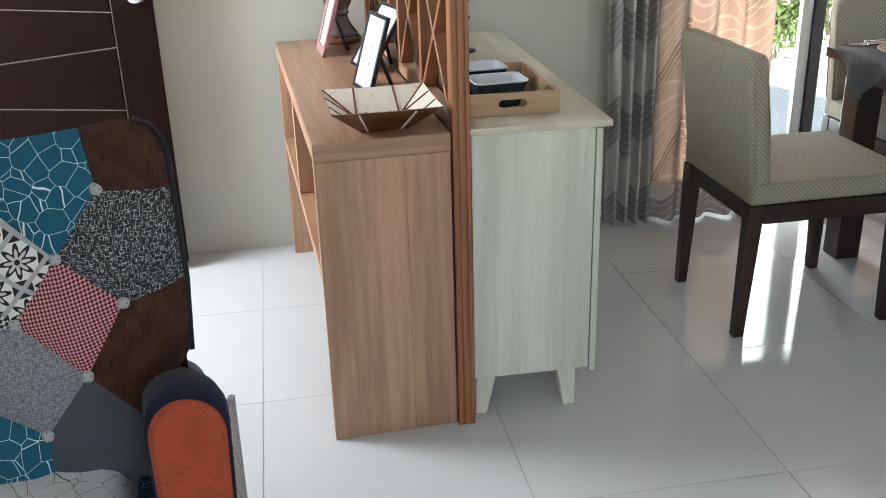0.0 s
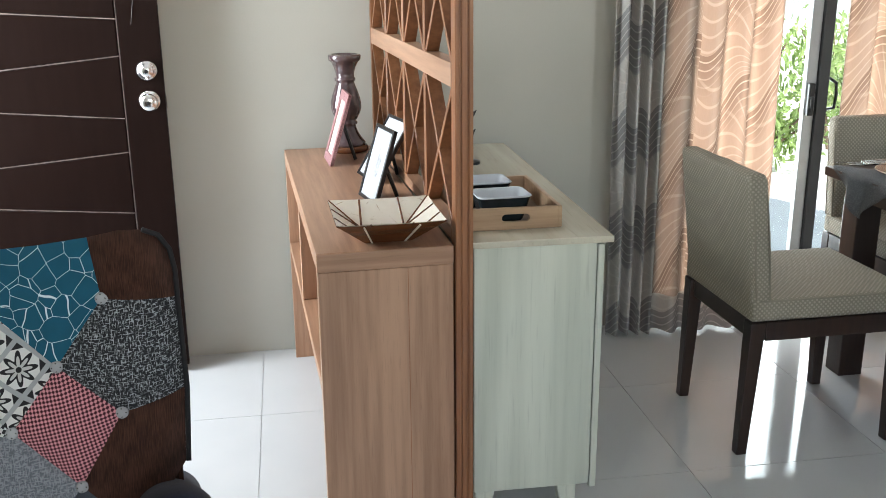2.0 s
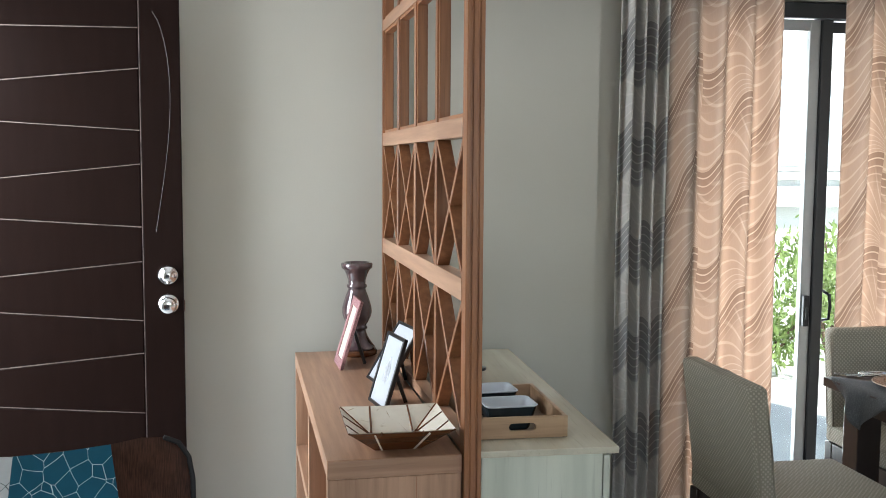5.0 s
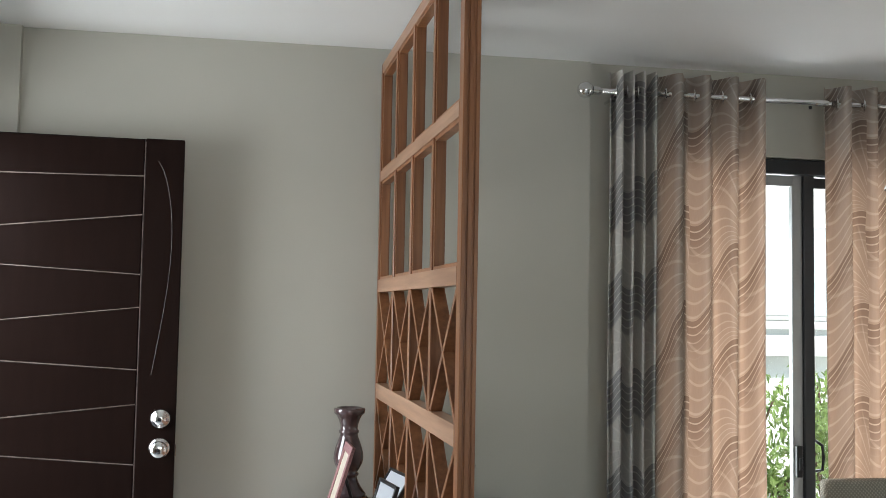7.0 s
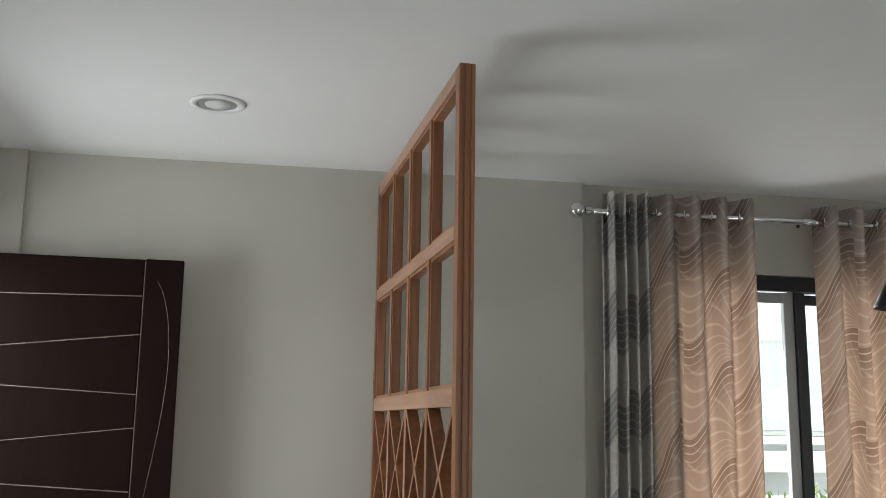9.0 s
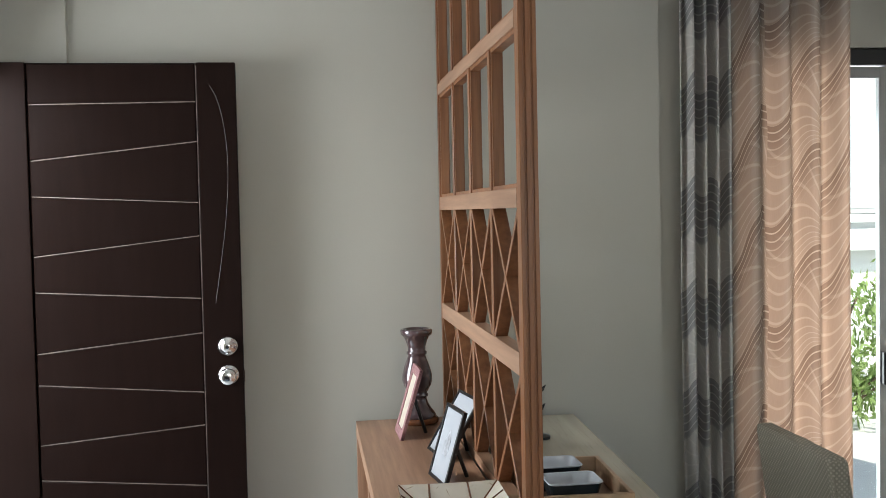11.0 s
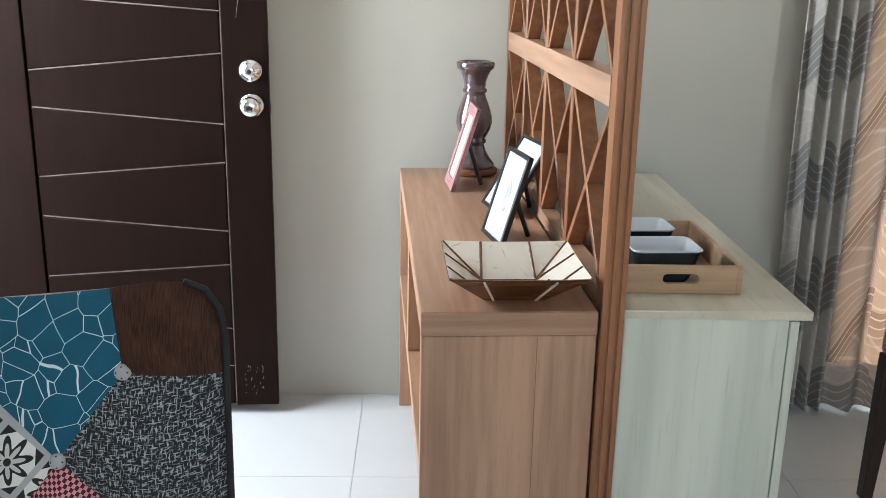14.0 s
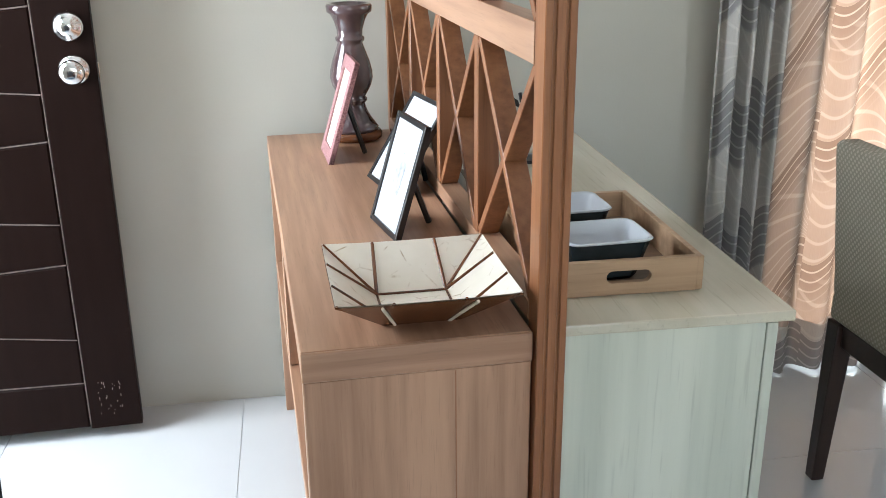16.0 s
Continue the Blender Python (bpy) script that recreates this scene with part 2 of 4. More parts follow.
def glass(name, tint=(1, 1, 1)):
    """Clear pane: looks straight through, with a faint reflection."""
    m = bpy.data.materials.new(name)
    m.use_nodes = True
    n = Nodes(m)
    tr = n.add("BsdfTransparent", Color=(*tint, 1))
    gl = n.add("BsdfGlossy", Roughness=0.02)
    fr = n.add("Fresnel", IOR=1.45)
    mix = n.add("MixShader", Fac=fr.outputs[0])
    n.link(tr.outputs[0], mix.inputs[1])
    n.link(gl.outputs[0], mix.inputs[2])
    n.link(mix.outputs[0], n.t.nodes["Material Output"].inputs["Surface"])
    return m


def leaf_cloth(name):
    """Thin leaves that let some light through."""
    m, n = blank(name, 0.5)
    p = n.obj()
    tint = n.mix(n.noise(p, 6.0), (0.15, 0.24, 0.06), (0.28, 0.37, 0.13))
    n.color(tint)
    tran = n.add("BsdfTranslucent", Color=tint)
    mix = n.add("MixShader", Fac=0.4)
    n.link(n.bsdf.outputs[0], mix.inputs[1])
    n.link(tran.outputs[0], mix.inputs[2])
    n.link(mix.outputs[0], n.t.nodes["Material Output"].inputs["Surface"])
    return m


def capiz(name):
    """Pearly shell squares in cream with fine veins."""
    m, n = blank(name, 0.3)
    p = n.obj()
    v = n.add("TexVoronoi", Vector=p, Scale=26.0)
    v.feature = "DISTANCE_TO_EDGE"
    vein = n.math("MULTIPLY", n.math("SUBTRACT", 1.0, n.step(v.outputs["Distance"], 0.0, 0.05)), n.step(n.noise(p, 30.0), 0.5, 0.7))
    n.color(n.mix(vein, n.mix(n.noise(p, 14.0), (0.60, 0.53, 0.42), (0.84, 0.80, 0.71)), (0.40, 0.30, 0.19)))
    n.bump(n.noise(p, 40.0), 0.2, 0.002)
    return m


def tile_glaze(name):
    m, n = blank(name, 0.07)
    p = n.obj()
    r = n.add("ObjectInfo").outputs["Random"]
    base = n.mix(n.noise(p, 4.0), (0.50, 0.515, 0.515), (0.56, 0.57, 0.565))
    n.color(n.mix(n.math("MULTIPLY", r, 0.25), base, (0.48, 0.495, 0.50)))
    smear = n.noise(p, 7.0, 5.0)
    n.link(n.math("ADD", 0.05, n.math("MULTIPLY", n.step(smear, 0.4, 0.8), 0.09)), n.bsdf.inputs["Roughness"])
    return m


def door_paint(name):
    m, n = blank(name, 0.38)
    p = n.obj((8, 8, 1))
    n.color(n.mix(n.noise(p, 4.0), (0.0076, 0.0036, 0.0028), (0.0144, 0.0071, 0.0055)))
    n.bsdf.inputs["Specular IOR Level"].default_value = 0.06
    n.link(n.math("ADD", 0.30, n.math("MULTIPLY", n.noise(n.obj(), 9.0), 0.25)), n.bsdf.inputs["Roughness"])
    n.bump(n.noise(p, 60.0), 0.15, 0.001)
    return m


WOOD_D, WOOD_L = (0.33, 0.178, 0.105), (0.49, 0.292, 0.185)
M = {
    "wall": material("wall_paint", (0.50, 0.490, 0.432), 0.7, vary=0.035, scale=1.5, bump=0.1, fine=160),
    "ceiling": material("ceiling_paint", (0.86, 0.86, 0.84), 0.7, vary=0.02, scale=1.2, bump=0.05),
    "tile": tile_glaze("glazed_tile"),
    "grout": material("grout", (0.58, 0.58, 0.57), 0.8),
    "wood": wood("wood_upright_grain", WOOD_D, WOOD_L, "z"),
    "wood_y": wood("wood_lengthwise_grain", WOOD_D, WOOD_L, "y"),
    "wood_x": wood("wood_crosswise_grain", WOOD_D, WOOD_L, "x"),
    # redder divider wood, darkened further for shade between bars and a backlit post
    "wood_div": wood("wood_lattice_shaded", (0.180, 0.067, 0.027), (0.314, 0.134, 0.060), "z"),
    "wood_red": wood("wood_red_shaded", (0.209, 0.077, 0.029), (0.351, 0.147, 0.061), "z"),
    "cream": wood("cream_washed_board", (0.53, 0.565, 0.475), (0.66, 0.68, 0.58), "z", 0.32, 22.0),
    "cream_top": wood("cream_lacquer_top", (0.57, 0.53, 0.41), (0.64, 0.60, 0.48), "y", 0.16, 22.0),
    "door": door_paint("dark_brown_door_paint"),
    "edge": material("worn_groove", (0.27, 0.215, 0.19), 0.5, vary=0.4, scale=20),
    "smear": material("dried_smear", (0.05, 0.038, 0.033), 0.5, vary=0.4, scale=20),
    "fabric": dotted_fabric("dotted_upholstery"),
    "darkwood": wood("dark_stained_wood", (0.016, 0.008, 0.006), (0.038, 0.018, 0.012), "z", 0.3),
    "curtain": curtain_cloth("patterned_curtain"),
    # same cloth, recoloured and nearly opaque, so layered folds show no backlight
    "curtain_unlit": curtain_cloth("unlit_curtain", 0.06, 0.10, 0.26, 0.02, 0.55, (0.56, 0.54, 0.50), (0.30, 0.295, 0.29)),
    "chrome": material("chrome", (0.78, 0.78, 0.78), 0.14, 1.0, vary=0.03, bump=0.0),
    "alu_dark": material("dark_aluminium", (0.025, 0.027, 0.03), 0.4, vary=0.1, bump=0.05),
    "alu": material("grey_aluminium", (0.42, 0.43, 0.43), 0.35, 0.4, vary=0.05, bump=0.03),
    "glass": glass("clear_glass", (0.94, 0.97, 0.96)),
    "black": material("black_lacquer", (0.012, 0.012, 0.013), 0.3, vary=0.2, bump=0.05),
    "paper": material("white_mount", (0.54, 0.57, 0.61), 0.25, vary=0.02, bump=0.02),
    "print": material("grey_print", (0.45, 0.47, 0.50), 0.3, vary=0.4, scale=60),
    "pink": tweed("pink_beaded_frame", (0.22, 0.095, 0.10), (0.40, 0.22, 0.22), 0.42),
    "vase": material("brown_glaze", (0.085, 0.054, 0.058), 0.07, vary=0.35, scale=14, bump=0.04, spec=0.7),
    "capiz": capiz("cream_shell"),
    "bowl_out": wood("brown_shell", (0.07, 0.021, 0.008), (0.16, 0.058, 0.022), "x", 0.22, 20.0),
    # tray wood for the base, its brown darkened to hold the inner shadow
    "tray_in": wood("tray_base_shaded", (0.13, 0.075, 0.043), (0.21, 0.13, 0.08), "x", 0.5),
    "tray": wood("raw_tray_wood", (0.34, 0.21, 0.12), (0.50, 0.34, 0.21), "x", 0.5),
    "dish_in": material("white_glaze", (0.54, 0.58, 0.62), 0.12, vary=0.02, bump=0.0),
    "dish_out": material("slate_glaze", (0.02, 0.028, 0.032), 0.25, vary=0.25, scale=20, bump=0.05),
    "brass": material("satin_brass", (0.42, 0.35, 0.25), 0.5, 0.6, vary=0.1),
    "frosted": material("lamp_glass", (0.70, 0.72, 0.70), 0.3, vary=0.03),
    "white": material("white_plastic", (0.80, 0.80, 0.78), 0.4, vary=0.02),
    "napkin": tweed("grey_napkin", (0.075, 0.08, 0.085), (0.12, 0.125, 0.13)),
    "plate": material("brown_plate", (0.16, 0.09, 0.06), 0.25, vary=0.2),
    "linen": material("cream_linen", (0.62, 0.55, 0.45), 0.9, vary=0.1, scale=40, bump=0.3),
    "steel": material("cutlery_steel", (0.6, 0.6, 0.6), 0.2, 1.0, vary=0.03, bump=0.0),
    "teal": cracked("teal_print", (0.002, 0.082, 0.140), (0.58, 0.69, 0.73), 0.00036, 31.0),
    "white_print": cracked("white_print", (0.52, 0.54, 0.56), (0.05, 0.05, 0.055), 0.00042, 24.0),
    "brown": velvet("brown_velvet", (0.045, 0.018, 0.011), 0.5, 0.08),
    "tweed": tweed("black_white_tweed", (0.011, 0.012, 0.015), (0.33, 0.35, 0.37), 0.495),
    "houndstooth": houndstooth("pink_houndstooth", (0.055, 0.008, 0.016), (0.62, 0.26, 0.29), 215.0),
    "bw_houndstooth": houndstooth("black_houndstooth", (0.015, 0.015, 0.018), (0.5, 0.5, 0.5)),
    "piping": houndstooth("black_white_piping", (0.012, 0.012, 0.014), (0.60, 0.60, 0.58), 75.0),
    "floral": floral("black_daisies"),
    "linen_grey": tweed("grey_linen", (0.12, 0.13, 0.15), (0.25, 0.265, 0.29), 0.44),
    "suede": velvet("blue_grey_suede", (0.058, 0.066, 0.08), 0.15, 0.8),
    "navy": velvet("navy_cord", (0.008, 0.011, 0.026), 0.35, 0.2),
    "orange": velvet("rust_velvet", (0.33, 0.062, 0.027), 0.2, 0.3),
    "leaf": leaf_cloth("leaf_green"),
    "bark": material("bark", (0.12, 0.08, 0.05), 0.9, vary=0.3),
    "render": material("pale_render", (0.62, 0.64, 0.64), 0.85, vary=0.06, scale=1.5, bump=0.2),
    "concrete": material("pale_concrete", (0.50, 0.50, 0.47), 0.9, vary=0.12, scale=0.8, bump=0.2),
    "roof": material("grey_roof", (0.13, 0.13, 0.14), 0.7, vary=0.15),
    "far_glass": material("dim_window_glass", (0.42, 0.50, 0.55), 0.08, vary=0.1, bump=0.0),
}


M["vase"].node_tree.nodes["Principled BSDF"].inputs["Coat Weight"].default_value = 1.0


# ---- mesh helpers ----
def part(name, bm, mat, parent=None, label="", m=None, smooth=False):
    me = bpy.data.meshes.new(name)
    bmesh.ops.recalc_face_normals(bm, faces=bm.faces[:])
    bm.to_mesh(me)
    bm.free()
    for x in (mat if isinstance(mat, (list, tuple)) else [mat]):
        me.materials.append(x)
    if smooth:
        me.polygons.foreach_set("use_smooth", [True] * len(me.polygons))
    ob = new(name, me)
    ob.parent = parent
    if m is not None:
        ob.matrix_basis = m
    if label:
        ob["label"] = label
    return ob


def thing(name, m, label, category, group="", kind=""):
    ob = new(name)
    ob.matrix_basis = m
    return tagged(ob, label, category, group, kind)


def merge(bm, own):
    me = bpy.data.meshes.new("tmp")
    own.to_mesh(me)
    own.free()
    bm.from_mesh(me)
    bpy.data.meshes.remove(me)
    return bm


def box(x0, x1, y0, y1, z0, z1, bevel=0.0, bm=None, seg=2, m=None):
    own = bmesh.new()
    bmesh.ops.create_cube(own, size=1)
    for v in own.verts:
        v.co = ((x0 + x1) / 2 + v.co.x * (x1 - x0), (y0 + y1) / 2 + v.co.y * (y1 - y0), (z0 + z1) / 2 + v.co.z * (z1 - z0))
    if bevel:
        bmesh.ops.bevel(own, geom=own.edges[:], offset=bevel, segments=seg, affect="EDGES", profile=0.6)
    if m is not None:
        own.transform(m)
    return own if bm is None else merge(bm, own)


def lathe(profile, steps=40):
    """A turned solid from (radius, height) pairs."""
    bm = bmesh.new()
    rings = []
    for r, z in profile:
        rings.append([bm.verts.new((r * math.cos(2 * math.pi * i / steps), r * math.sin(2 * math.pi * i / steps), z)) for i in range(steps)])
    for a, b in zip(rings, rings[1:]):
        for i in range(steps):
            bm.faces.new((a[i], a[(i + 1) % steps], b[(i + 1) % steps], b[i]))
    bm.faces.new(rings[0])
    bm.faces.new(rings[-1])
    return bm


def tube(points, radius, steps=10, bm=None):
    """A round bar along a line of points."""
    own = bm if bm is not None else bmesh.new()
    pts = [Vector(p) for p in points]
    rings = []
    for i, p in enumerate(pts):
        d = (pts[min(i + 1, len(pts) - 1)] - pts[max(i - 1, 0)]).normalized()
        side = d.cross(Vector((0, 0, 1)) if abs(d.z) < 0.9 else Vector((1, 0, 0))).normalized()
        up = side.cross(d)
        rings.append([own.verts.new(p + radius * (side * math.cos(2 * math.pi * k / steps) + up * math.sin(2 * math.pi * k / steps))) for k in range(steps)])
    for a, b in zip(rings, rings[1:]):
        for k in range(steps):
            own.faces.new((a[k], a[(k + 1) % steps], b[(k + 1) % steps], b[k]))
    own.faces.new(rings[0])
    own.faces.new(rings[-1])
    return own


def ring(radius, wire, steps=24, sides=8):
    bm = bmesh.new()
    rows = []
    for i in range(steps):
        a = 2 * math.pi * i / steps
        rows.append([bm.verts.new(((radius + wire * math.cos(2 * math.pi * k / sides)) * math.cos(a), wire * math.sin(2 * math.pi * k / sides), (radius + wire * math.cos(2 * math.pi * k / sides)) * math.sin(a))) for k in range(sides)])
    for i in range(steps):
        for k in range(sides):
            bm.faces.new((rows[i][k], rows[(i + 1) % steps][k], rows[(i + 1) % steps][(k + 1) % sides], rows[i][(k + 1) % sides]))
    return bm


def prism(outline, depth, chamfer=0.0):
    """A flat outline in (x, z), front at y = 0, back at y = depth, with a chamfered front."""
    bm = bmesh.new()
    cx = sum(p[0] for p in outline) / len(outline)
    cz = sum(p[1] for p in outline) / len(outline)
    w = max(p[0] for p in outline) - min(p[0] for p in outline)
    h = max(p[1] for p in outline) - min(p[1] for p in outline)
    inset = [(cx + (x - cx) * (1 - 2 * chamfer / w), cz + (z - cz) * (1 - 2 * chamfer / h)) for x, z in outline]
    front = [bm.verts.new((x, 0, z)) for x, z in inset]
    mid = [bm.verts.new((x, chamfer, z)) for x, z in outline]
    back = [bm.verts.new((x, depth, z)) for x, z in outline]
    k = len(outline)
    bm.faces.new(front)
    bm.faces.new(back)
    for i in range(k):
        j = (i + 1) % k
        bm.faces.new((front[i], front[j], mid[j], mid[i]))
        bm.faces.new((mid[i], mid[j], back[j], back[i]))
    return bm


def box_uv(ob, scale=1.0):
    """UVs in metres, by the side that each face turns to."""
    me = ob.data
    layer = me.uv_layers.new(name="UVMap")
    for poly in me.polygons:
        a = max(range(3), key=lambda i: abs(poly.normal[i]))
        u, v = ((1, 2), (0, 2), (0, 1))[a]
        for li in poly.loop_indices:
            co = me.vertices[me.loops[li].vertex_index].co
            layer.data[li].uv = (co[u] * scale, co[v] * scale)
    return ob


I = Matrix.Identity(4)
CEIL = 2.52


# ---- structure ----
def slab(name, boxes, mat, label, category):
    bm = bmesh.new()
    for b in boxes:
        box(*b, bm=bm)
    return tagged(part(name, bm, mat, None, label, HOUSE), label, category, kind="structure")


floor = slab("floor", [(-1.26, 4.6, -6.2, 0.18, -0.12, -0.004)], M["grout"], "glossy pale grey square floor tiles with thin joints", "floor")
slab("ceiling", [(-1.26, 4.6, -6.2, 0.18, CEIL, CEIL + 0.1)], M["ceiling"], "smooth white painted ceiling", "ceiling")
slab("wall_far", [(-1.11, 1.48, 0, 0.15, 0, CEIL), (-1.11, -0.69, -0.03, 0, 0, CEIL)], M["wall"], "cream painted plaster wall with a shallow pier", "wall")
slab("wall_window", [(1.48, 1.79, 0.025, 0.175, 0, CEIL), (1.79, 3.3, 0.025, 0.175, 2.17, CEIL), (3.3, 4.45, 0.025, 0.175, 0, CEIL)], M["wall"], "cream painted wall round a sliding glass door", "wall")
slab("wall_left", [(-1.26, -1.11, -0.12, 0.15, 0, CEIL), (-1.26, -1.11, -1.08, -0.12, 2.14, CEIL), (-1.26, -1.11, -6.05, -1.08, 0, CEIL)], M["wall"], "cream painted wall with the entrance doorway", "wall")
# right wall's opening is unseen, added to let daylight into the dining end
slab("wall_right", [(4.45, 4.6, -6.05, -2.25, 0, CEIL), (4.45, 4.6, -2.25, -0.95, 0, 0.9), (4.45, 4.6, -2.25, -0.95, 2.1, CEIL), (4.45, 4.6, -0.95, 0.175, 0, CEIL)], M["wall"], "cream painted wall out of view with an opening for daylight", "wall")
slab("wall_back", [(-1.26, 0.1, -6.2, -6.05, 0, CEIL), (0.1, 2.3, -6.2, -6.05, 0, 0.9), (0.1, 2.3, -6.2, -6.05, 2.1, CEIL), (2.3, 4.6, -6.2, -6.05, 0, CEIL)], M["wall"], "cream painted wall out of view with an opening for daylight", "wall")
slab("ground", [(-60, 60, -60, 60, -0.3, -0.13)], M["concrete"], "pale concrete paving outside the house", "ground")


def entrance_frame():
    t = thing("door_frame", HOUSE, "dark brown painted wooden door frame in the entrance", "door frame", kind="structure")
    part("jamb", box(-1.13, -0.990, -0.155, -0.095, 0, 2.14, 0.003), M["door"], t)
    part("jamb", box(-1.13, -1.095, -1.10, -1.06, 0, 2.14, 0.003), M["door"], t)
    part("head", box(-1.13, -1.095, -1.06, -0.155, 2.10, 2.14, 0.003), M["door"], t)


entrance_frame()


def entrance_door():
    """The leaf stands open by a right angle, its face towards the room."""
    t = thing("door_1", pose(-1.298, 3.262, 0), "dark brown wooden entrance door with slanted planks, standing open", "door", kind="structure")
    part("back_board", box(0.032, 0.90, 0.018, 0.045, 0.032, 2.10, 0.002), M["door"], t)
    part("hinge_stile", box(0.028, 0.205, 0, 0.03, 0.032, 2.10, 0.003), M["door"], t)
    part("lock_stile", box(0.772, 0.905, 0, 0.03, 0.032, 2.10, 0.003), M["door"], t)
    left = (2.098, 1.957, 1.765, 1.644, 1.437, 1.315, 1.102, 0.995, 0.785, 0.665, 0.472, 0.363, 0.178, 0.033)
    right = (2.098, 1.965, 1.827, 1.614, 1.498, 1.278, 1.157, 0.947, 0.831, 0.615, 0.507, 0.294, 0.167, 0.033)
    for i in range(len(left) - 1):
        g = 0.0022
        outline = [(0.210, left[i + 1] + g), (0.767, right[i + 1] + g), (0.767, right[i] - g), (0.210, left[i] - g)]
        part("plank", prism(outline, 0.016, 0.004), M["door"], t, m=pose(0, 0.0035, 0))
        if i:
            e = (right[i] - left[i])
            bar = box(0.212, 0.765, 0.0080, 0.019, -0.0015, 0.0015)
            for v in bar.verts:
                v.co.z += left[i] + e * (v.co.x - 0.21) / 0.557
            part("groove", bar, M["edge"], t, "worn pale groove between planks")
    part("groove", box(0.7682, 0.7702, 0.006, 0.018, 0.04, 2.09), M["edge"], t, "worn pale groove beside the lock stile")
    for z, keyed in ((1.109, False), (1.006, True)):
        k = part("door_knob" if keyed else "deadbolt", lathe([(0.036, 0), (0.036, 0.006), (0.030, 0.010), (0.016, 0.014), (0.016, 0.03), (0.026, 0.034), (0.030, 0.045), (0.026, 0.056), (0.012, 0.060)] if keyed else [(0.036, 0), (0.036, 0.010), (0.030, 0.020), (0.022, 0.024), (0.020, 0.030), (0.004, 0.031)]), M["chrome"], t, "polished chrome", pose(0.853, 0.0, z, 90, 0, 0), smooth=True)
        part("keyhole", lathe([(0.006, 0), (0.006, 0.002), (0.003, 0.003)], 12), M["black"], k, m=pose(0, 0, 0.0605 if keyed else 0.031))
    part("scratch", tube([(0.816 + 0.055 * math.sin(math.pi * (i / 24) ** 0.7), -0.0002, 2.02 - 0.76 * i / 24) for i in range(25)], 0.0011, 5), M["smear"], t, "long curved smear")
    rng = random.Random(5)
    bm = bmesh.new()
    for i in range(26):
        x, z, l = rng.uniform(0.80, 0.86), rng.uniform(0.07, 0.17), rng.uniform(0.002, 0.009)
        box(x, x + 0.0015, -0.0006, 0.001, z, z + l, bm=bm)
    tagged(part("scuff", bm, M["edge"], t, "pale scuff marks near the floor"), kind="stuff")
    part("latch", box(0.903, 0.909, 0.012, 0.03, 0.975, 1.02, 0.002), M["chrome"], t)
    for z in (0.35, 1.05, 1.78):
        part("hinge", box(0.010, 0.038, -0.004, 0.002, z - 0.05, z + 0.05, 0.001), M["brass"], t, "satin brass hinge leaf")


entrance_door()


def sliding_door():
    t = thing("window_1", HOUSE, "sliding glass garden door in a dark aluminium frame", "window", kind="structure")
    part("window_frame", box(1.795, 3.295, 0.04, 0.14, 2.105, 2.165, 0.003), M["alu_dark"], t)
    part("window_frame", box(1.795, 1.835, 0.04, 0.14, 0.05, 2.105, 0.003), M["alu_dark"], t)
    part("window_frame", box(3.25, 3.295, 0.04, 0.14, 0.05, 2.105, 0.003), M["alu_dark"], t)
    part("window_sill", box(1.795, 3.295, 0.03, 0.16, 0.0, 0.05, 0.003), M["alu"], t)
    for name, x0, x1, y0, mat in (("sash", 1.84, 2.435, 0.06, "alu"), ("sash", 2.440, 3.24, 0.098, "alu_dark")):
        s = part(name, box(x0, x0 + 0.045, y0, y0 + 0.03, 0.055, 2.10, 0.003, box(x1 - 0.045, x1, y0, y0 + 0.03, 0.055, 2.10, 0.003, box(x0, x1, y0 + 0.002, y0 + 0.028, 2.055, 2.10, 0.003, box(x0, x1, y0 + 0.002, y0 + 0.028, 0.055, 0.12, 0.003)))), M[mat], t)
        p = part("pane", box(x0 + 0.04, x1 - 0.04, y0 + 0.012, y0 + 0.018, 0.11, 2.065), M["glass"], s)
        p.visible_shadow = False
    part("dark_stile", box(2.436, 2.482, 0.045, 0.094, 0.055, 2.10, 0.004), M["alu_dark"], t)
    lock = part("lock", box(2.395, 2.420, 0.036, 0.060, 0.84, 0.97, 0.004), M["black"], t)
    part("lever", box(2.400, 2.412, 0.026, 0.037, 0.87, 0.92, 0.003), M["alu_dark"], lock)
    part("pull_handle", tube([(2.50, 0.075, 0.86), (2.512, 0.045, 0.87), (2.515, 0.040, 0.92), (2.512, 0.045, 0.97), (2.50, 0.075, 0.985)], 0.007), M["black"], t, smooth=True)


sliding_door()


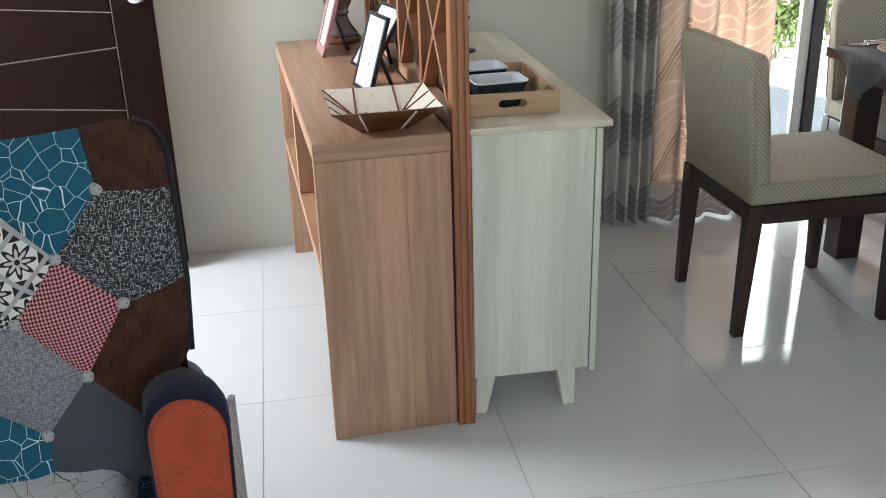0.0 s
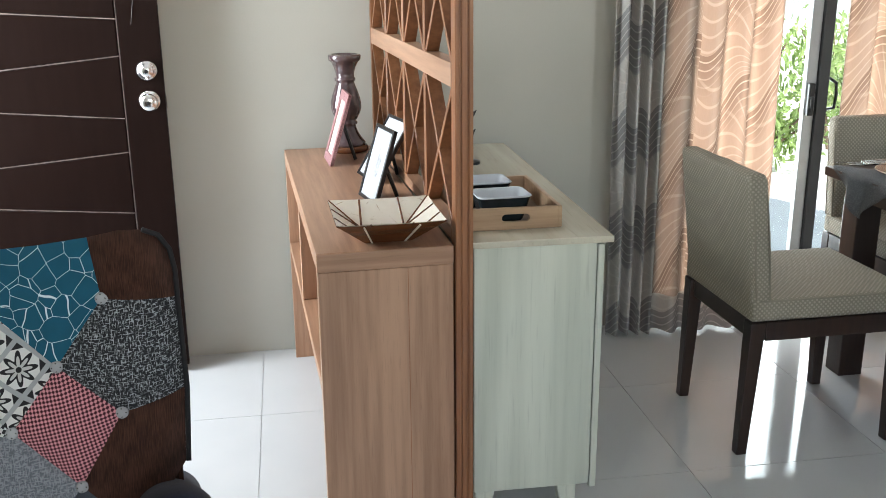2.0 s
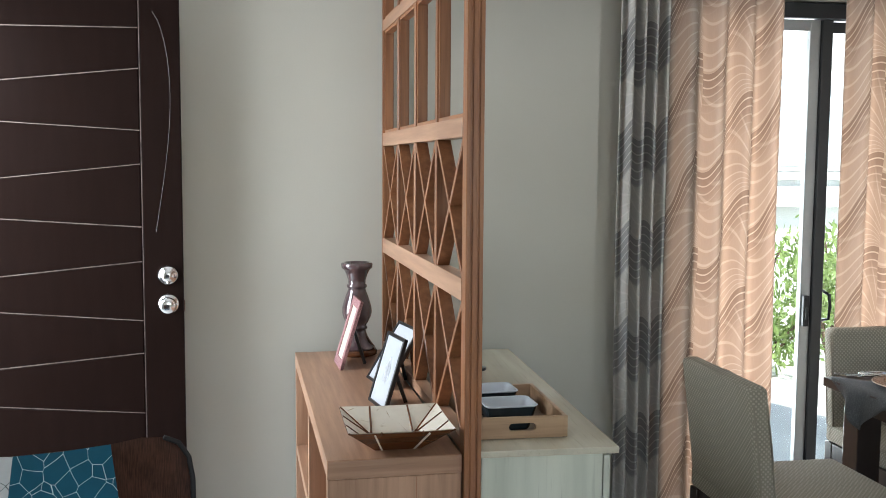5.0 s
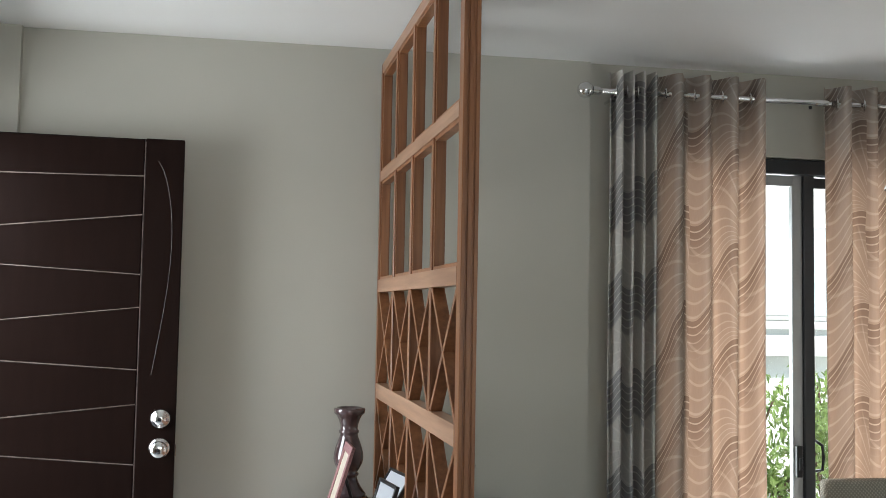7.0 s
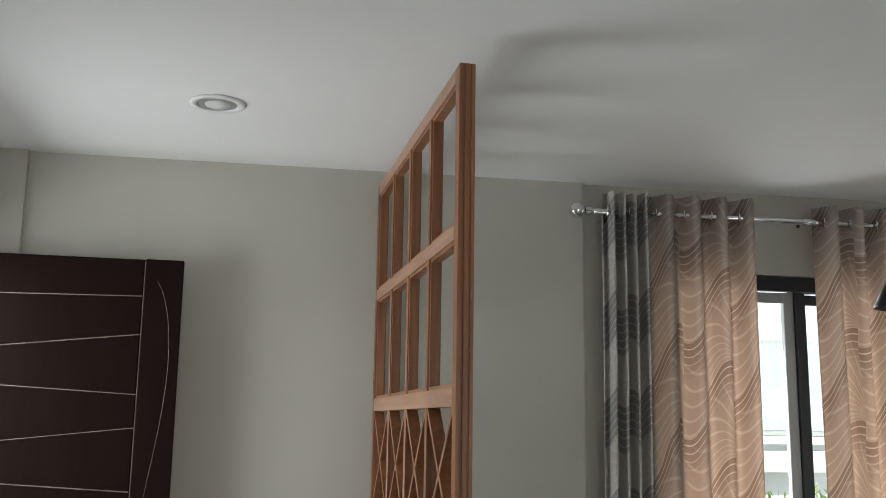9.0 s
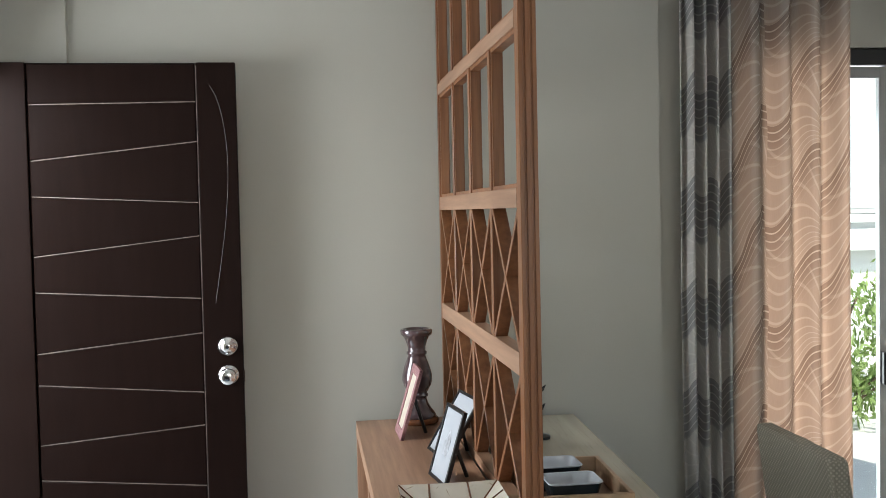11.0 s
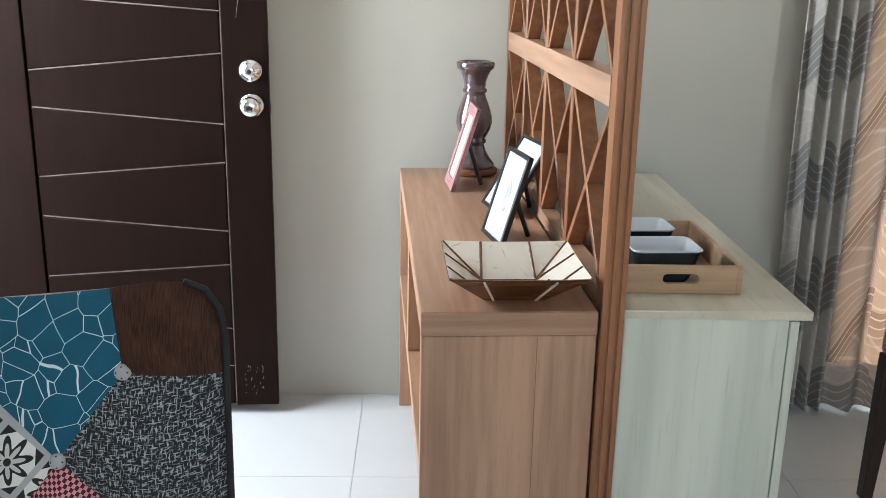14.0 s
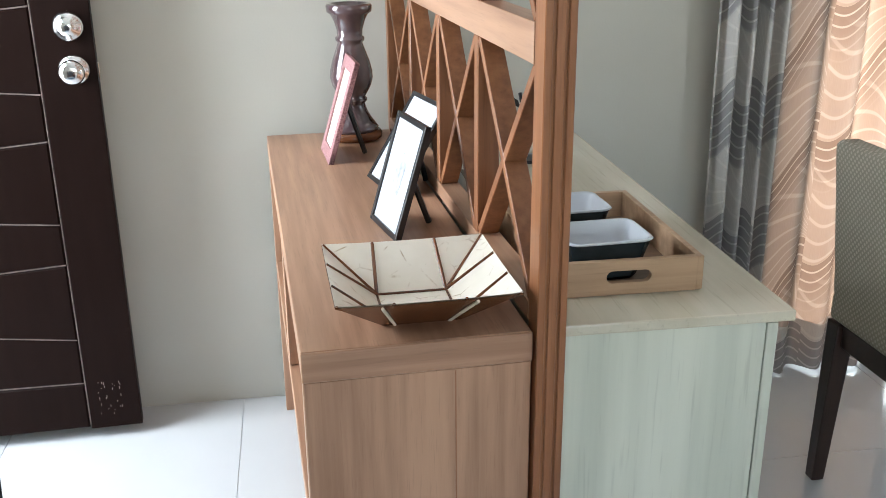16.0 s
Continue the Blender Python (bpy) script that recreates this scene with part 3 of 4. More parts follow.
# ---- curtains ----
def curtain(label, folds, z0, z1, rings_at):
    """folds: (x0, x1, number of folds, depth); the cloth hangs in waves from the rod."""
    t = thing("curtain", HOUSE, label, "curtain", "window curtains")
    rng = random.Random(int(folds[0][0] * 100))
    line, u = [], 0.0
    for x0, x1, count, depth in folds:
        steps = count * 12
        for i in range(steps + 1):
            if line and i == 0:
                continue
            s = i / steps
            line.append((x0 + (x1 - x0) * s, depth, 2 * math.pi * count * s))
    bm = bmesh.new()
    layer = bm.loops.layers.uv.new("UVMap")
    rows, us = [], [0.0]
    for (xa, da, pa), (xb, db, pb) in zip(line, line[1:]):
        us.append(us[-1] + math.hypot(xb - xa, db * math.sin(pb) - da * math.sin(pa)))
    levels = 32
    for k in range(levels + 1):
        z = z0 + (z1 - z0) * k / levels
        low = 1 - k / levels
        row = []
        for x, d, p in line:
            n1 = noise.noise((x * 3.1, z * 0.7, 1.7))
            y = -0.105 + d * (1 - 0.25 * low) * math.sin(p + 0.5 * n1 * low) + 0.012 * n1 * low
            hem = 0.012 * noise.noise((x * 9, 0, 4)) if k == 0 else 0
            row.append(bm.verts.new((x + 0.010 * noise.noise((x * 6, z * 1.1, 9)) * low, y, z + hem)))
        rows.append(row)
    for k in range(levels):
        for i in range(len(line) - 1):
            f = bm.faces.new((rows[k][i], rows[k][i + 1], rows[k + 1][i + 1], rows[k + 1][i]))
            for lp, (a, b) in zip(f.loops, ((i, k), (i + 1, k), (i + 1, k + 1), (i, k + 1))):
                lp[layer].uv = (us[a], z0 + (z1 - z0) * b / levels)
            f.material_index = 1 if k < 2 or (len(folds) > 1 and line[i][0] < folds[0][1]) else 0  # turned-up hem and gathers take the copy without backlight
    part("cloth", bm, [M["curtain"], M["curtain_unlit"]], t, smooth=True)
    for x in rings_at:
        part("grommet", ring(0.024, 0.004), M["chrome"], t, m=pose(x, -0.105, 2.378, 0, 0, 65))
    return t


curtain("patterned grey and apricot grommet curtain drawn beside the garden door", [(1.53, 1.715, 4, 0.044), (1.715, 2.185, 4, 0.040)], 0.012, 2.458, (1.555, 1.60, 1.645, 1.76, 1.88, 2.0, 2.12))
curtain("patterned grey and apricot grommet curtain hanging over the dining end", [(2.445, 3.38, 8, 0.040)], 0.012, 2.448, (2.50, 2.62, 2.74, 2.85, 2.97, 3.09, 3.2, 3.3))


def curtain_rod():
    t = thing("curtain_rod", HOUSE @ pose(1.45, -0.105, 2.378), "polished chrome curtain rod with a ball finial", "curtain rod")
    part("rod", tube([(0.03, 0, 0), (1.2, 0, 0), (2.05, 0, 0)], 0.011, 14), M["chrome"], t, smooth=True)
    part("thin_rod", tube([(0.95, 0, 0.0), (1.05, 0, 0)], 0.0135, 14), M["chrome"], t, smooth=True)
    f = part("finial", lathe([(0.002, 0.033), (0.016, 0.029), (0.027, 0.018), (0.033, 0), (0.027, -0.018), (0.016, -0.029), (0.002, -0.033)], 24), M["chrome"], t, m=pose(-0.025, 0, 0, 0, 90, 0), smooth=True)
    part("collar", lathe([(0.017, 0), (0.017, 0.02), (0.012, 0.035)], 20), M["chrome"], f, m=pose(0, 0, 0.03))
    for x in (0.10, 1.92):
        b = part("bracket", tube([(x, 0, -0.014), (x, 0.05, -0.02), (x, 0.128, -0.02)], 0.006), M["chrome"], t)
        part("screw_knob", lathe([(0.008, 0), (0.008, 0.012), (0.004, 0.014)], 14), M["black"], b, m=pose(x, 0.02, -0.04))
    part("screw_knob", lathe([(0.006, 0), (0.007, 0.012), (0.004, 0.014)], 14), M["black"], t, m=pose(0.93, 0, -0.027))


curtain_rod()


# ---- console table ----
def console_table():
    t = thing("console_table", pose(0, 2.0, 0), "light brown wood veneer console table with open shelves", "console table")
    W, L, H = 0.327, 1.342, 0.802
    part("edge_strip", box(0, W, -0.0045, -0.0005, H - 0.045, H - 0.0005, 0.001, seg=1), M["wood_x"], t)
    part("tabletop", box(0, W, 0.0, L, H - 0.045, H, 0.0015, seg=1), M["wood_y"], t)
    for y in (0.0, L - 0.035):
        part("end_panel", box(0.001, W, y, y + 0.035, 0, H - 0.0465, 0.0015, seg=1), M["wood"], t)
    part("seam", box(0.215, 0.2165, -0.0006, 0.002, 0.004, H - 0.05), M["wood_red"], t)
    part("shelf", box(0.002, W - 0.016, 0.036, L - 0.036, 0.43, 0.46, 0.0015, seg=1), M["wood_y"], t)
    part("shelf_divider", box(0.002, W - 0.016, 0.66, 0.69, 0.461, H - 0.047, 0.0015, seg=1), M["wood"], t)
    part("back_panel", box(W - 0.015, W, 0.036, L - 0.036, 0.10, H - 0.047), M["wood_y"], t)


console_table()


# ---- slatted divider ----
def room_divider():
    t = thing("room_divider", pose(0.33, 1.985, 0), "reddish wood lattice room divider with crossed bars", "room divider")
    D, L = 0.04, 1.385
    post = part("post", box(0.0, D, 0.0, 0.045, 0, 2.452, 0.002), M["wood_red"], t)
    for x0, x1 in ((-0.0015, 0.010), (0.0135, 0.027), (0.0305, D + 0.0015)):
        part("bead", box(x0, x1, -0.004, -0.0002, 0.001, 2.451, 0.0015, seg=1), M["wood_red"], post)
    part("post", box(0.0, D, L - 0.03, L, 0, 2.452, 0.002), M["wood_div"], t)
    y0, y1 = 0.049, L - 0.03
    rails = ((2.412, 2.452), (1.992, 2.032), (1.570, 1.618), (1.172, 1.228), (0.805, 0.835), (0.0, 0.06))
    for z0, z1 in rails:
        part("rail", box(0.0, D, y0, y1, z0, z1, 0.002), M["wood_y"], t)
    w, gap = 0.026, (y1 - y0) / 4
    for row in range(4):
        top, low = rails[row][0], rails[row + 1][1]
        for b in range(4):
            a, c = y0 + b * gap, y0 + (b + 1) * gap
            if b:
                part("mullion", box(0.001, D - 0.001, a - w / 2, a + w / 2, low, top, 0.0015, seg=1), M["wood_div"], t)
            a2, c2 = a + (w / 2 if b else 0), c - (w / 2 if b < 3 else 0)
            if row < 2:
                s = part("inner_frame", box(0.006, D - 0.006, a2, a2 + 0.010, low, top, bm=box(0.006, D - 0.006, c2 - 0.010, c2, low, top, bm=box(0.006, D - 0.006, a2 + 0.010, c2 - 0.010, top - 0.010, top, bm=box(0.006, D - 0.006, a2 + 0.010, c2 - 0.010, low, low + 0.010)))), M["wood_red"], t)
            else:
                for k, (za, zb) in enumerate(((low, top), (top, low))):
                    dy, dz = c2 - a2, zb - za
                    n = math.hypot(dy, dz)
                    ang = math.degrees(math.atan2(dz, dy))
                    bar = box(0.002 + 0.001 * k, D - 0.002 - 0.001 * k, -n / 2 + 0.004, n / 2 - 0.004, -0.0075, 0.0075, 0.001, seg=1)
                    part("crossbar", bar, M["wood_div"], t, m=pose(0, (a2 + c2) / 2, (za + zb) / 2, ang, 0, 0))
    return t


room_divider()


# ---- sideboard and what stands on it ----
def sideboard():
    t = thing("sideboard", pose(0.376, 2.012, 0, 0, 0, -3.4), "cream washed sideboard with a glossy beige top", "sideboard")
    L = 1.24
    part("top", box(0.0, 0.354, -0.01, L + 0.04, 0.786, 0.803, 0.003), M["cream_top"], t)
    part("body", box(0.004, 0.314, 0.0, L, 0.118, 0.784, 0.002), M["cream"], t)
    for i in range(3):
        d = part("door", box(0.317, 0.335, 0.002 + i * L / 3, (i + 1) * L / 3 - 0.002, 0.105, 0.780, 0.003), M["cream"], t)
        part("handle", box(0.335, 0.346, (i + 0.86) * L / 3, (i + 0.89) * L / 3, 0.40, 0.54, 0.004), M["chrome"], d)
    for x in (0.035, 0.255):
        for y in (0.03, L - 0.03):
            bm = box(-0.026, 0.026, -0.026, 0.026, 0, 0.117, 0.003)
            for v in bm.verts:
                if v.co.z < 0.06:
                    v.co.x = v.co.x * 0.6 + (0.012 if x > 0.1 else -0.012)
                    v.co.y *= 0.6
            part("leg", bm, M["cream"], t, m=pose(x, y, 0))


sideboard()
TOP = 0.8035


def tray():
    t = thing("serving_tray", pose(0.377, 2.100, TOP, 0, 0, -3), "raw wooden serving tray with cut-out handles", "tray")
    W, L, H, k = 0.252, 0.37, 0.056, 0.011
    part("base", box(0.002, W - 0.002, 0.002, L - 0.002, 0.0, 0.008), M["tray_in"], t, "base board in brown darkened for the shade inside")
    for x in (0, W - k):
        part("side", box(x, x + k, 0, L, 0.001, H, 0.002), M["tray"], t)
    cx, hw, z0, z1 = W / 2 + 0.006, 0.036, 0.020, 0.040
    for y in (0, L - k):
        bm = bmesh.new()
        outer = [(k, 0.001), (W - k, 0.001), (W - k, H), (k, H)]
        r = (z1 - z0) / 2
        slot = [(cx - hw + r + r * math.cos(a), (z0 + z1) / 2 + r * math.sin(a)) for a in [math.pi / 2 + math.pi * i / 8 for i in range(9)]]
        slot += [(cx + hw - r + r * math.cos(a), (z0 + z1) / 2 + r * math.sin(a)) for a in [-math.pi / 2 + math.pi * i / 8 for i in range(9)]]
        for yy in (y, y + k):
            a = [bm.verts.new((p[0], yy, p[1])) for p in outer]
            b = [bm.verts.new((p[0], yy, p[1])) for p in slot]
            ed = [bm.edges.new((q[i], q[(i + 1) % len(q)])) for q in (a, b) for i in range(len(q))]
            bmesh.ops.triangle_fill(bm, edges=ed, use_beauty=True)
        bm.verts.ensure_lookup_table()
        n = len(outer) + len(slot)
        for s, c in ((0, 4), (4, len(slot))):
            for i in range(c):
                j = (i + 1) % c
                bm.faces.new([bm.verts[q] for q in (s + i, s + j, n + s + j, n + s + i)])
        part("end_board", bm, M["tray"], t)


tray()


def dish(m):
    t = thing("baking_dish", m, "small rectangular dish, slate outside, white glaze inside", "dish", "dishes on the tray")

    def shell(w, l, w2, l2, z0, z1, z_in):
        bm = bmesh.new()

        def loop(hw, hl, z, r=0.018):
            pts = []
            for sx, sy, a0 in ((1, 1, 0), (-1, 1, 90), (-1, -1, 180), (1, -1, 270)):
                for i in range(5):
                    a = radians(a0 + i * 22.5)
                    pts.append(bm.verts.new((sx * (hw - r) + r * math.cos(a), sy * (hl - r) + r * math.sin(a), z)))
            return pts
        return bm, loop
    bm, loop = shell(0, 0, 0, 0, 0, 0, 0)
    rings = [loop(0.050, 0.034, 0.0), loop(0.054, 0.038, 0.006), loop(0.069, 0.053, 0.066)]
    for a, b in zip(rings, rings[1:]):
        for i in range(20):
            bm.faces.new((a[i], a[(i + 1) % 20], b[(i + 1) % 20], b[i]))
    bm.faces.new(rings[0])
    part("outside", bm, M["dish_out"], t, smooth=True)
    bm, loop = shell(0, 0, 0, 0, 0, 0, 0)
    rings = [loop(0.0692, 0.0532, 0.0662), loop(0.072, 0.056, 0.069), loop(0.070, 0.054, 0.0715), loop(0.066, 0.050, 0.069), loop(0.052, 0.036, 0.012)]
    for a, b in zip(rings, rings[1:]):
        for i in range(20):
            bm.faces.new((a[i], a[(i + 1) % 20], b[(i + 1) % 20], b[i]))
    bm.faces.new(rings[-1])
    part("glazed_inside", bm, M["dish_in"], t, "white glossy glaze", smooth=True)
    return t


d1 = dish(pose(0.490, 2.172, TOP + 0.0085))
copy_thing(d1, pose(0.484, 2.335, TOP + 0.0085))


def twig_ornament():
    t = thing("ornament", pose(0.588, 2.93, TOP), "small dark metal leaf ornament on the sideboard", "ornament")
    part("foot", lathe([(0.04, 0), (0.04, 0.008), (0.01, 0.014)], 20), M["black"], t)
    part("stem", tube([(0, 0, 0.012), (0.0, 0, 0.06), (-0.006, 0, 0.11), (-0.015, 0, 0.16)], 0.004), M["black"], t)
    for a, z in ((10, 0.085), (170, 0.10), (200, 0.13), (350, 0.15)):
        bm = prism([(0, -0.008), (0.03, -0.003), (0.046, 0.014), (0.018, 0.009)], 0.003, 0.0008)
        part("leaf", bm, M["black"], t, m=pose(-0.01, 0, z, 0, -20, a))


twig_ornament()

# ---- on the console ----
CT = 0.8025


def shell_bowl():
    t = thing("shell_bowl", pose(0.181, 2.113, CT, 0, 0, -1), "square flared bowl of cream shell with brown seams", "bowl")

    def level(hx, hy, z):
        return [(hx, hy, z), (-hx, hy, z), (-hx, -hy, z), (hx, -hy, z)]
    rim, low = (0.130, 0.129, 0.066), (0.057, 0.051, 0.0)
    n = 6

    def side(a, b, off):
        bm = bmesh.new()
        ca, cb = level(*a), level(*b)
        for k in range(4):
            p, q, r, s = ca[k], ca[(k + 1) % 4], cb[(k + 1) % 4], cb[k]
            grid = []
            for j in range(n + 1):
                v = j / n
                row = []
                for i in range(n + 1):
                    u = i / n
                    c = [(p[d] * (1 - u) + q[d] * u) * (1 - v) + (s[d] * (1 - u) + r[d] * u) * v for d in range(3)]
                    c[2] += -0.0025 * 4 * u * (1 - u) * (1 - v) + off
                    row.append(bm.verts.new(c))
                grid.append(row)
            for j in range(n):
                for i in range(n):
                    bm.faces.new((grid[j][i], grid[j][i + 1], grid[j + 1][i + 1], grid[j + 1][i]))
        bm.faces.new([bm.verts.new((x, y, z + off)) for x, y, z in cb])
        bmesh.ops.remove_doubles(bm, verts=bm.verts[:], dist=0.0002)
        return bm
    part("outside", side(rim, low, 0.0), M["bowl_out"], t, "brown polished shell")
    part("inside", side((0.1295, 0.1285, 0.0665), (0.054, 0.048, 0.006), 0.0012), M["capiz"], t, "cream pearly shell")

    def seam(a, b, mat, lift, w=0.0028):
        """A thin strip between two places."""
        a, b = Vector(a), Vector(b)
        bm = tube([a, (a + b) / 2, b], w, 6)
        for v in bm.verts:
            v.co.z += lift
        part("seam", bm, mat, t)
    zi, ix, iy = 0.0085, 0.054, 0.048
    for sx in (-1, 1):
        for sy in (-1, 1):
            seam((sx * ix, sy * iy, zi), (sx * 0.128, sy * 0.127, 0.066), M["bowl_out"], 0.0)
            seam((sx * ix, sy * iy, zi), (sx * 0.050, sy * 0.1275, 0.0645), M["bowl_out"], 0.0)
            seam((sx * ix, sy * iy, zi), (sx * 0.1285, sy * 0.044, 0.0645), M["bowl_out"], 0.0)
    for sy in (-1, 1):
        seam((-ix, sy * iy, zi), (ix, sy * iy, zi), M["bowl_out"], 0.0, 0.002)
    for sx in (-1, 1):
        seam((sx * ix, -iy, zi), (sx * ix, iy, zi), M["bowl_out"], 0.0, 0.002)
        seam((sx * 0.040, -0.0515, 0.001), (sx * 0.066, -0.1275, 0.060), M["capiz"], -0.0008, 0.0025)


shell_bowl()


def picture_frame(label, m, w, h, mats, tilt, border=0.010, group="picture frames"):
    """Faces -y, stands on its lower edge, leans back by tilt degrees on a strut."""
    t = thing("picture_frame", m, label, "picture frame", group)
    lean = pose(0, 0, 0, -tilt, 0, 0)
    k = 0.012
    f = part("moulding", box(-w / 2, -w / 2 + border, 0, k, 0, h, 0.0015, box(w / 2 - border, w / 2, 0, k, 0, h, 0.0015, box(-w / 2, w / 2, 0.0005, k, 0, border, 0.0015, box(-w / 2, w / 2, 0.0005, k, h - border, h, 0.0015)))), mats[0], t, m=lean)
    box_uv(f)
    part("back_board", box(-w / 2 + 0.003, w / 2 - 0.003, k * 0.6, k * 0.95, 0.003, h - 0.003), M["black"], t, m=lean)
    part("mount", box(-w / 2 + border * 0.8, w / 2 - border * 0.8, 0.004, k * 0.55, border * 0.8, h - border * 0.8), mats[1], t, m=lean)
    if mats[2]:
        part("print", prism([(-w * 0.10, h * 0.36), (w * 0.12, h * 0.34), (w * 0.17, h * 0.58), (w * 0.02, h * 0.70), (-w * 0.13, h * 0.55)], 0.001, 0.0003), mats[2], t, m=lean @ pose(0, 0.0032, 0))
    depth = min(h * 0.62 * math.sin(radians(tilt)) + 0.055, 0.106)
    foot = Vector((0, depth, 0.003))
    top = lean @ Vector((0, k, h * 0.62))
    part("strut", tube([top, (top + foot) / 2, foot], 0.006, 6), M["black"], t)
    return t


picture_frame("black picture frame with a white printed sheet", pose(0.184, 2.497, CT, 0, 0, -81), 0.158, 0.215, (M["black"], M["paper"], M["print"]), 17)
picture_frame("black picture frame with a white mount, overlapped by another", pose(0.222, 2.785, CT, 0, 0, -80), 0.190, 0.217, (M["black"], M["paper"], None), 32)
picture_frame("pink beaded picture frame leaning on its stand", pose(0.129, 3.078, CT, 0, 0, -88.5), 0.165, 0.245, (M["pink"], M["linen"], None), 17, 0.030)


def candle_holder():
    t = thing("candle_holder", pose(0.222, 3.262, CT), "tall turned candle holder in dark brown glaze", "candle holder")
    part("foot", lathe([(0.062, 0), (0.074, 0.004), (0.075, 0.016), (0.070, 0.022)]), M["bowl_out"], t, "reddish brown wooden foot", smooth=True)
    profile = [(0.064, 0.022), (0.066, 0.032), (0.058, 0.042), (0.048, 0.056), (0.039, 0.072), (0.034, 0.086), (0.033, 0.094), (0.039, 0.099), (0.039, 0.105), (0.034, 0.110), (0.042, 0.122), (0.051, 0.140), (0.055, 0.158), (0.054, 0.176), (0.048, 0.200), (0.040, 0.222), (0.034, 0.238), (0.032, 0.247), (0.037, 0.251), (0.037, 0.259), (0.032, 0.263), (0.033, 0.278), (0.040, 0.300), (0.049, 0.316), (0.057, 0.322), (0.058, 0.337), (0.054, 0.342), (0.046, 0.341), (0.044, 0.334)]
    part("body", lathe(profile), M["vase"], t, smooth=True)


candle_holder()


# ---- dining corner ----
def dining_chair(name_label, m):
    """Faces +x; origin on the floor under the middle of the back edge."""
    t = thing("dining_chair", m, name_label, "chair", "chairs round the dining table")
    hw = 0.235
    for sx, x, lean in ((1, 0.0, -0.004), (2, 0.475, 0.004)):
        for sy in (-1, 1):
            bm = box(x, x + 0.048, -0.024, 0.024, 0, 0.43, 0.004)
            for v in bm.verts:
                if v.co.z < 0.2:
                    v.co.x = x + 0.024 + (v.co.x - x - 0.024) * 0.68 + (-0.016 if sx == 1 else 0.006)
                    v.co.y *= 0.68
            part("leg", bm, M["darkwood"], t, m=pose(0, sy * (hw - 0.024), 0))
    for sy in (-1, 1):
        part("apron", box(0.049, 0.474, sy * (hw - 0.012) - 0.011, sy * (hw - 0.012) + 0.011, 0.372, 0.43, 0.003), M["darkwood"], t)
    for x in (0.012, 0.488):
        part("apron", box(x, x + 0.022, -hw + 0.049, hw - 0.049, 0.372, 0.43, 0.003), M["darkwood"], t)
    s = box(0.0, 0.525, -hw, hw, 0.431, 0.500, 0.018, seg=4)
    for v in s.verts:
        if v.co.z > 0.48:
            v.co.z += 0.012 * (1 - (v.co.y / hw) ** 2) * (1 - ((v.co.x - 0.26) / 0.27) ** 2)
    seat = box_uv(part("seat", s, M["fabric"], t, smooth=True))
    part("piping", tube([(0.02, -hw - 0.001, 0.497), (0.26, -hw - 0.002, 0.497), (0.505, -hw - 0.001, 0.497)], 0.003, 6), M["fabric"], seat)
    b = box(0.0, 0.062, -hw, hw, 0.44, 0.888, 0.022, seg=4)
    for v in b.verts:
        v.co.x -= 0.055 * max(0.0, (v.co.z - 0.44) / 0.46) ** 1.4 - 0.006
        if v.co.z > 0.85:
            v.co.z -= 0.020 * (v.co.y / hw) ** 4
    back = box_uv(part("backrest", b, M["fabric"], t, smooth=True))
    for x in (0.013, 0.056):
        pts = [(x - 0.055 * ((z - 0.44) / 0.46) ** 1.4, y, z) for y, z in ((-hw + 0.001, 0.50), (-hw + 0.001, 0.70), (-hw + 0.003, 0.82), (-hw + 0.016, 0.848), (-hw + 0.05, 0.862), (0, 0.872), (hw - 0.05, 0.862), (hw - 0.016, 0.848), (hw - 0.003, 0.82), (hw - 0.001, 0.70), (hw - 0.001, 0.50))]
        part("piping", tube(pts, 0.0028, 6), M["fabric"], back)
    return t


c1 = dining_chair("taupe dotted fabric dining chair on dark wooden legs", pose(1.276, 2.462, 0, 0, 0, -2))
copy_thing(c1, HOUSE @ pose(2.60, -0.21, 0, 0, 0, -90))


def dining_table():
    t = thing("dining_table", HOUSE @ pose(2.19, -1.72, 0), "dark stained wooden dining table laid for a meal", "table")
    part("tabletop", box(0, 0.92, 0, 1.25, 0.715, 0.748, 0.004), M["darkwood"], t)
    for x in (0.05, 0.78):
        for y in (0.06, 1.10):
            part("leg", box(x, x + 0.09, y, y + 0.09, 0, 0.655, 0.004), M["darkwood"], t)
    for x in (0.055, 0.845):
        part("apron", box(x, x + 0.022, 0.151, 1.099, 0.655, 0.714), M["darkwood"], t)
    for y in (0.07, 1.16):
        part("apron", box(0.051, 0.869, y, y + 0.022, 0.655, 0.714), M["darkwood"], t)


dining_table()
TT = 0.749


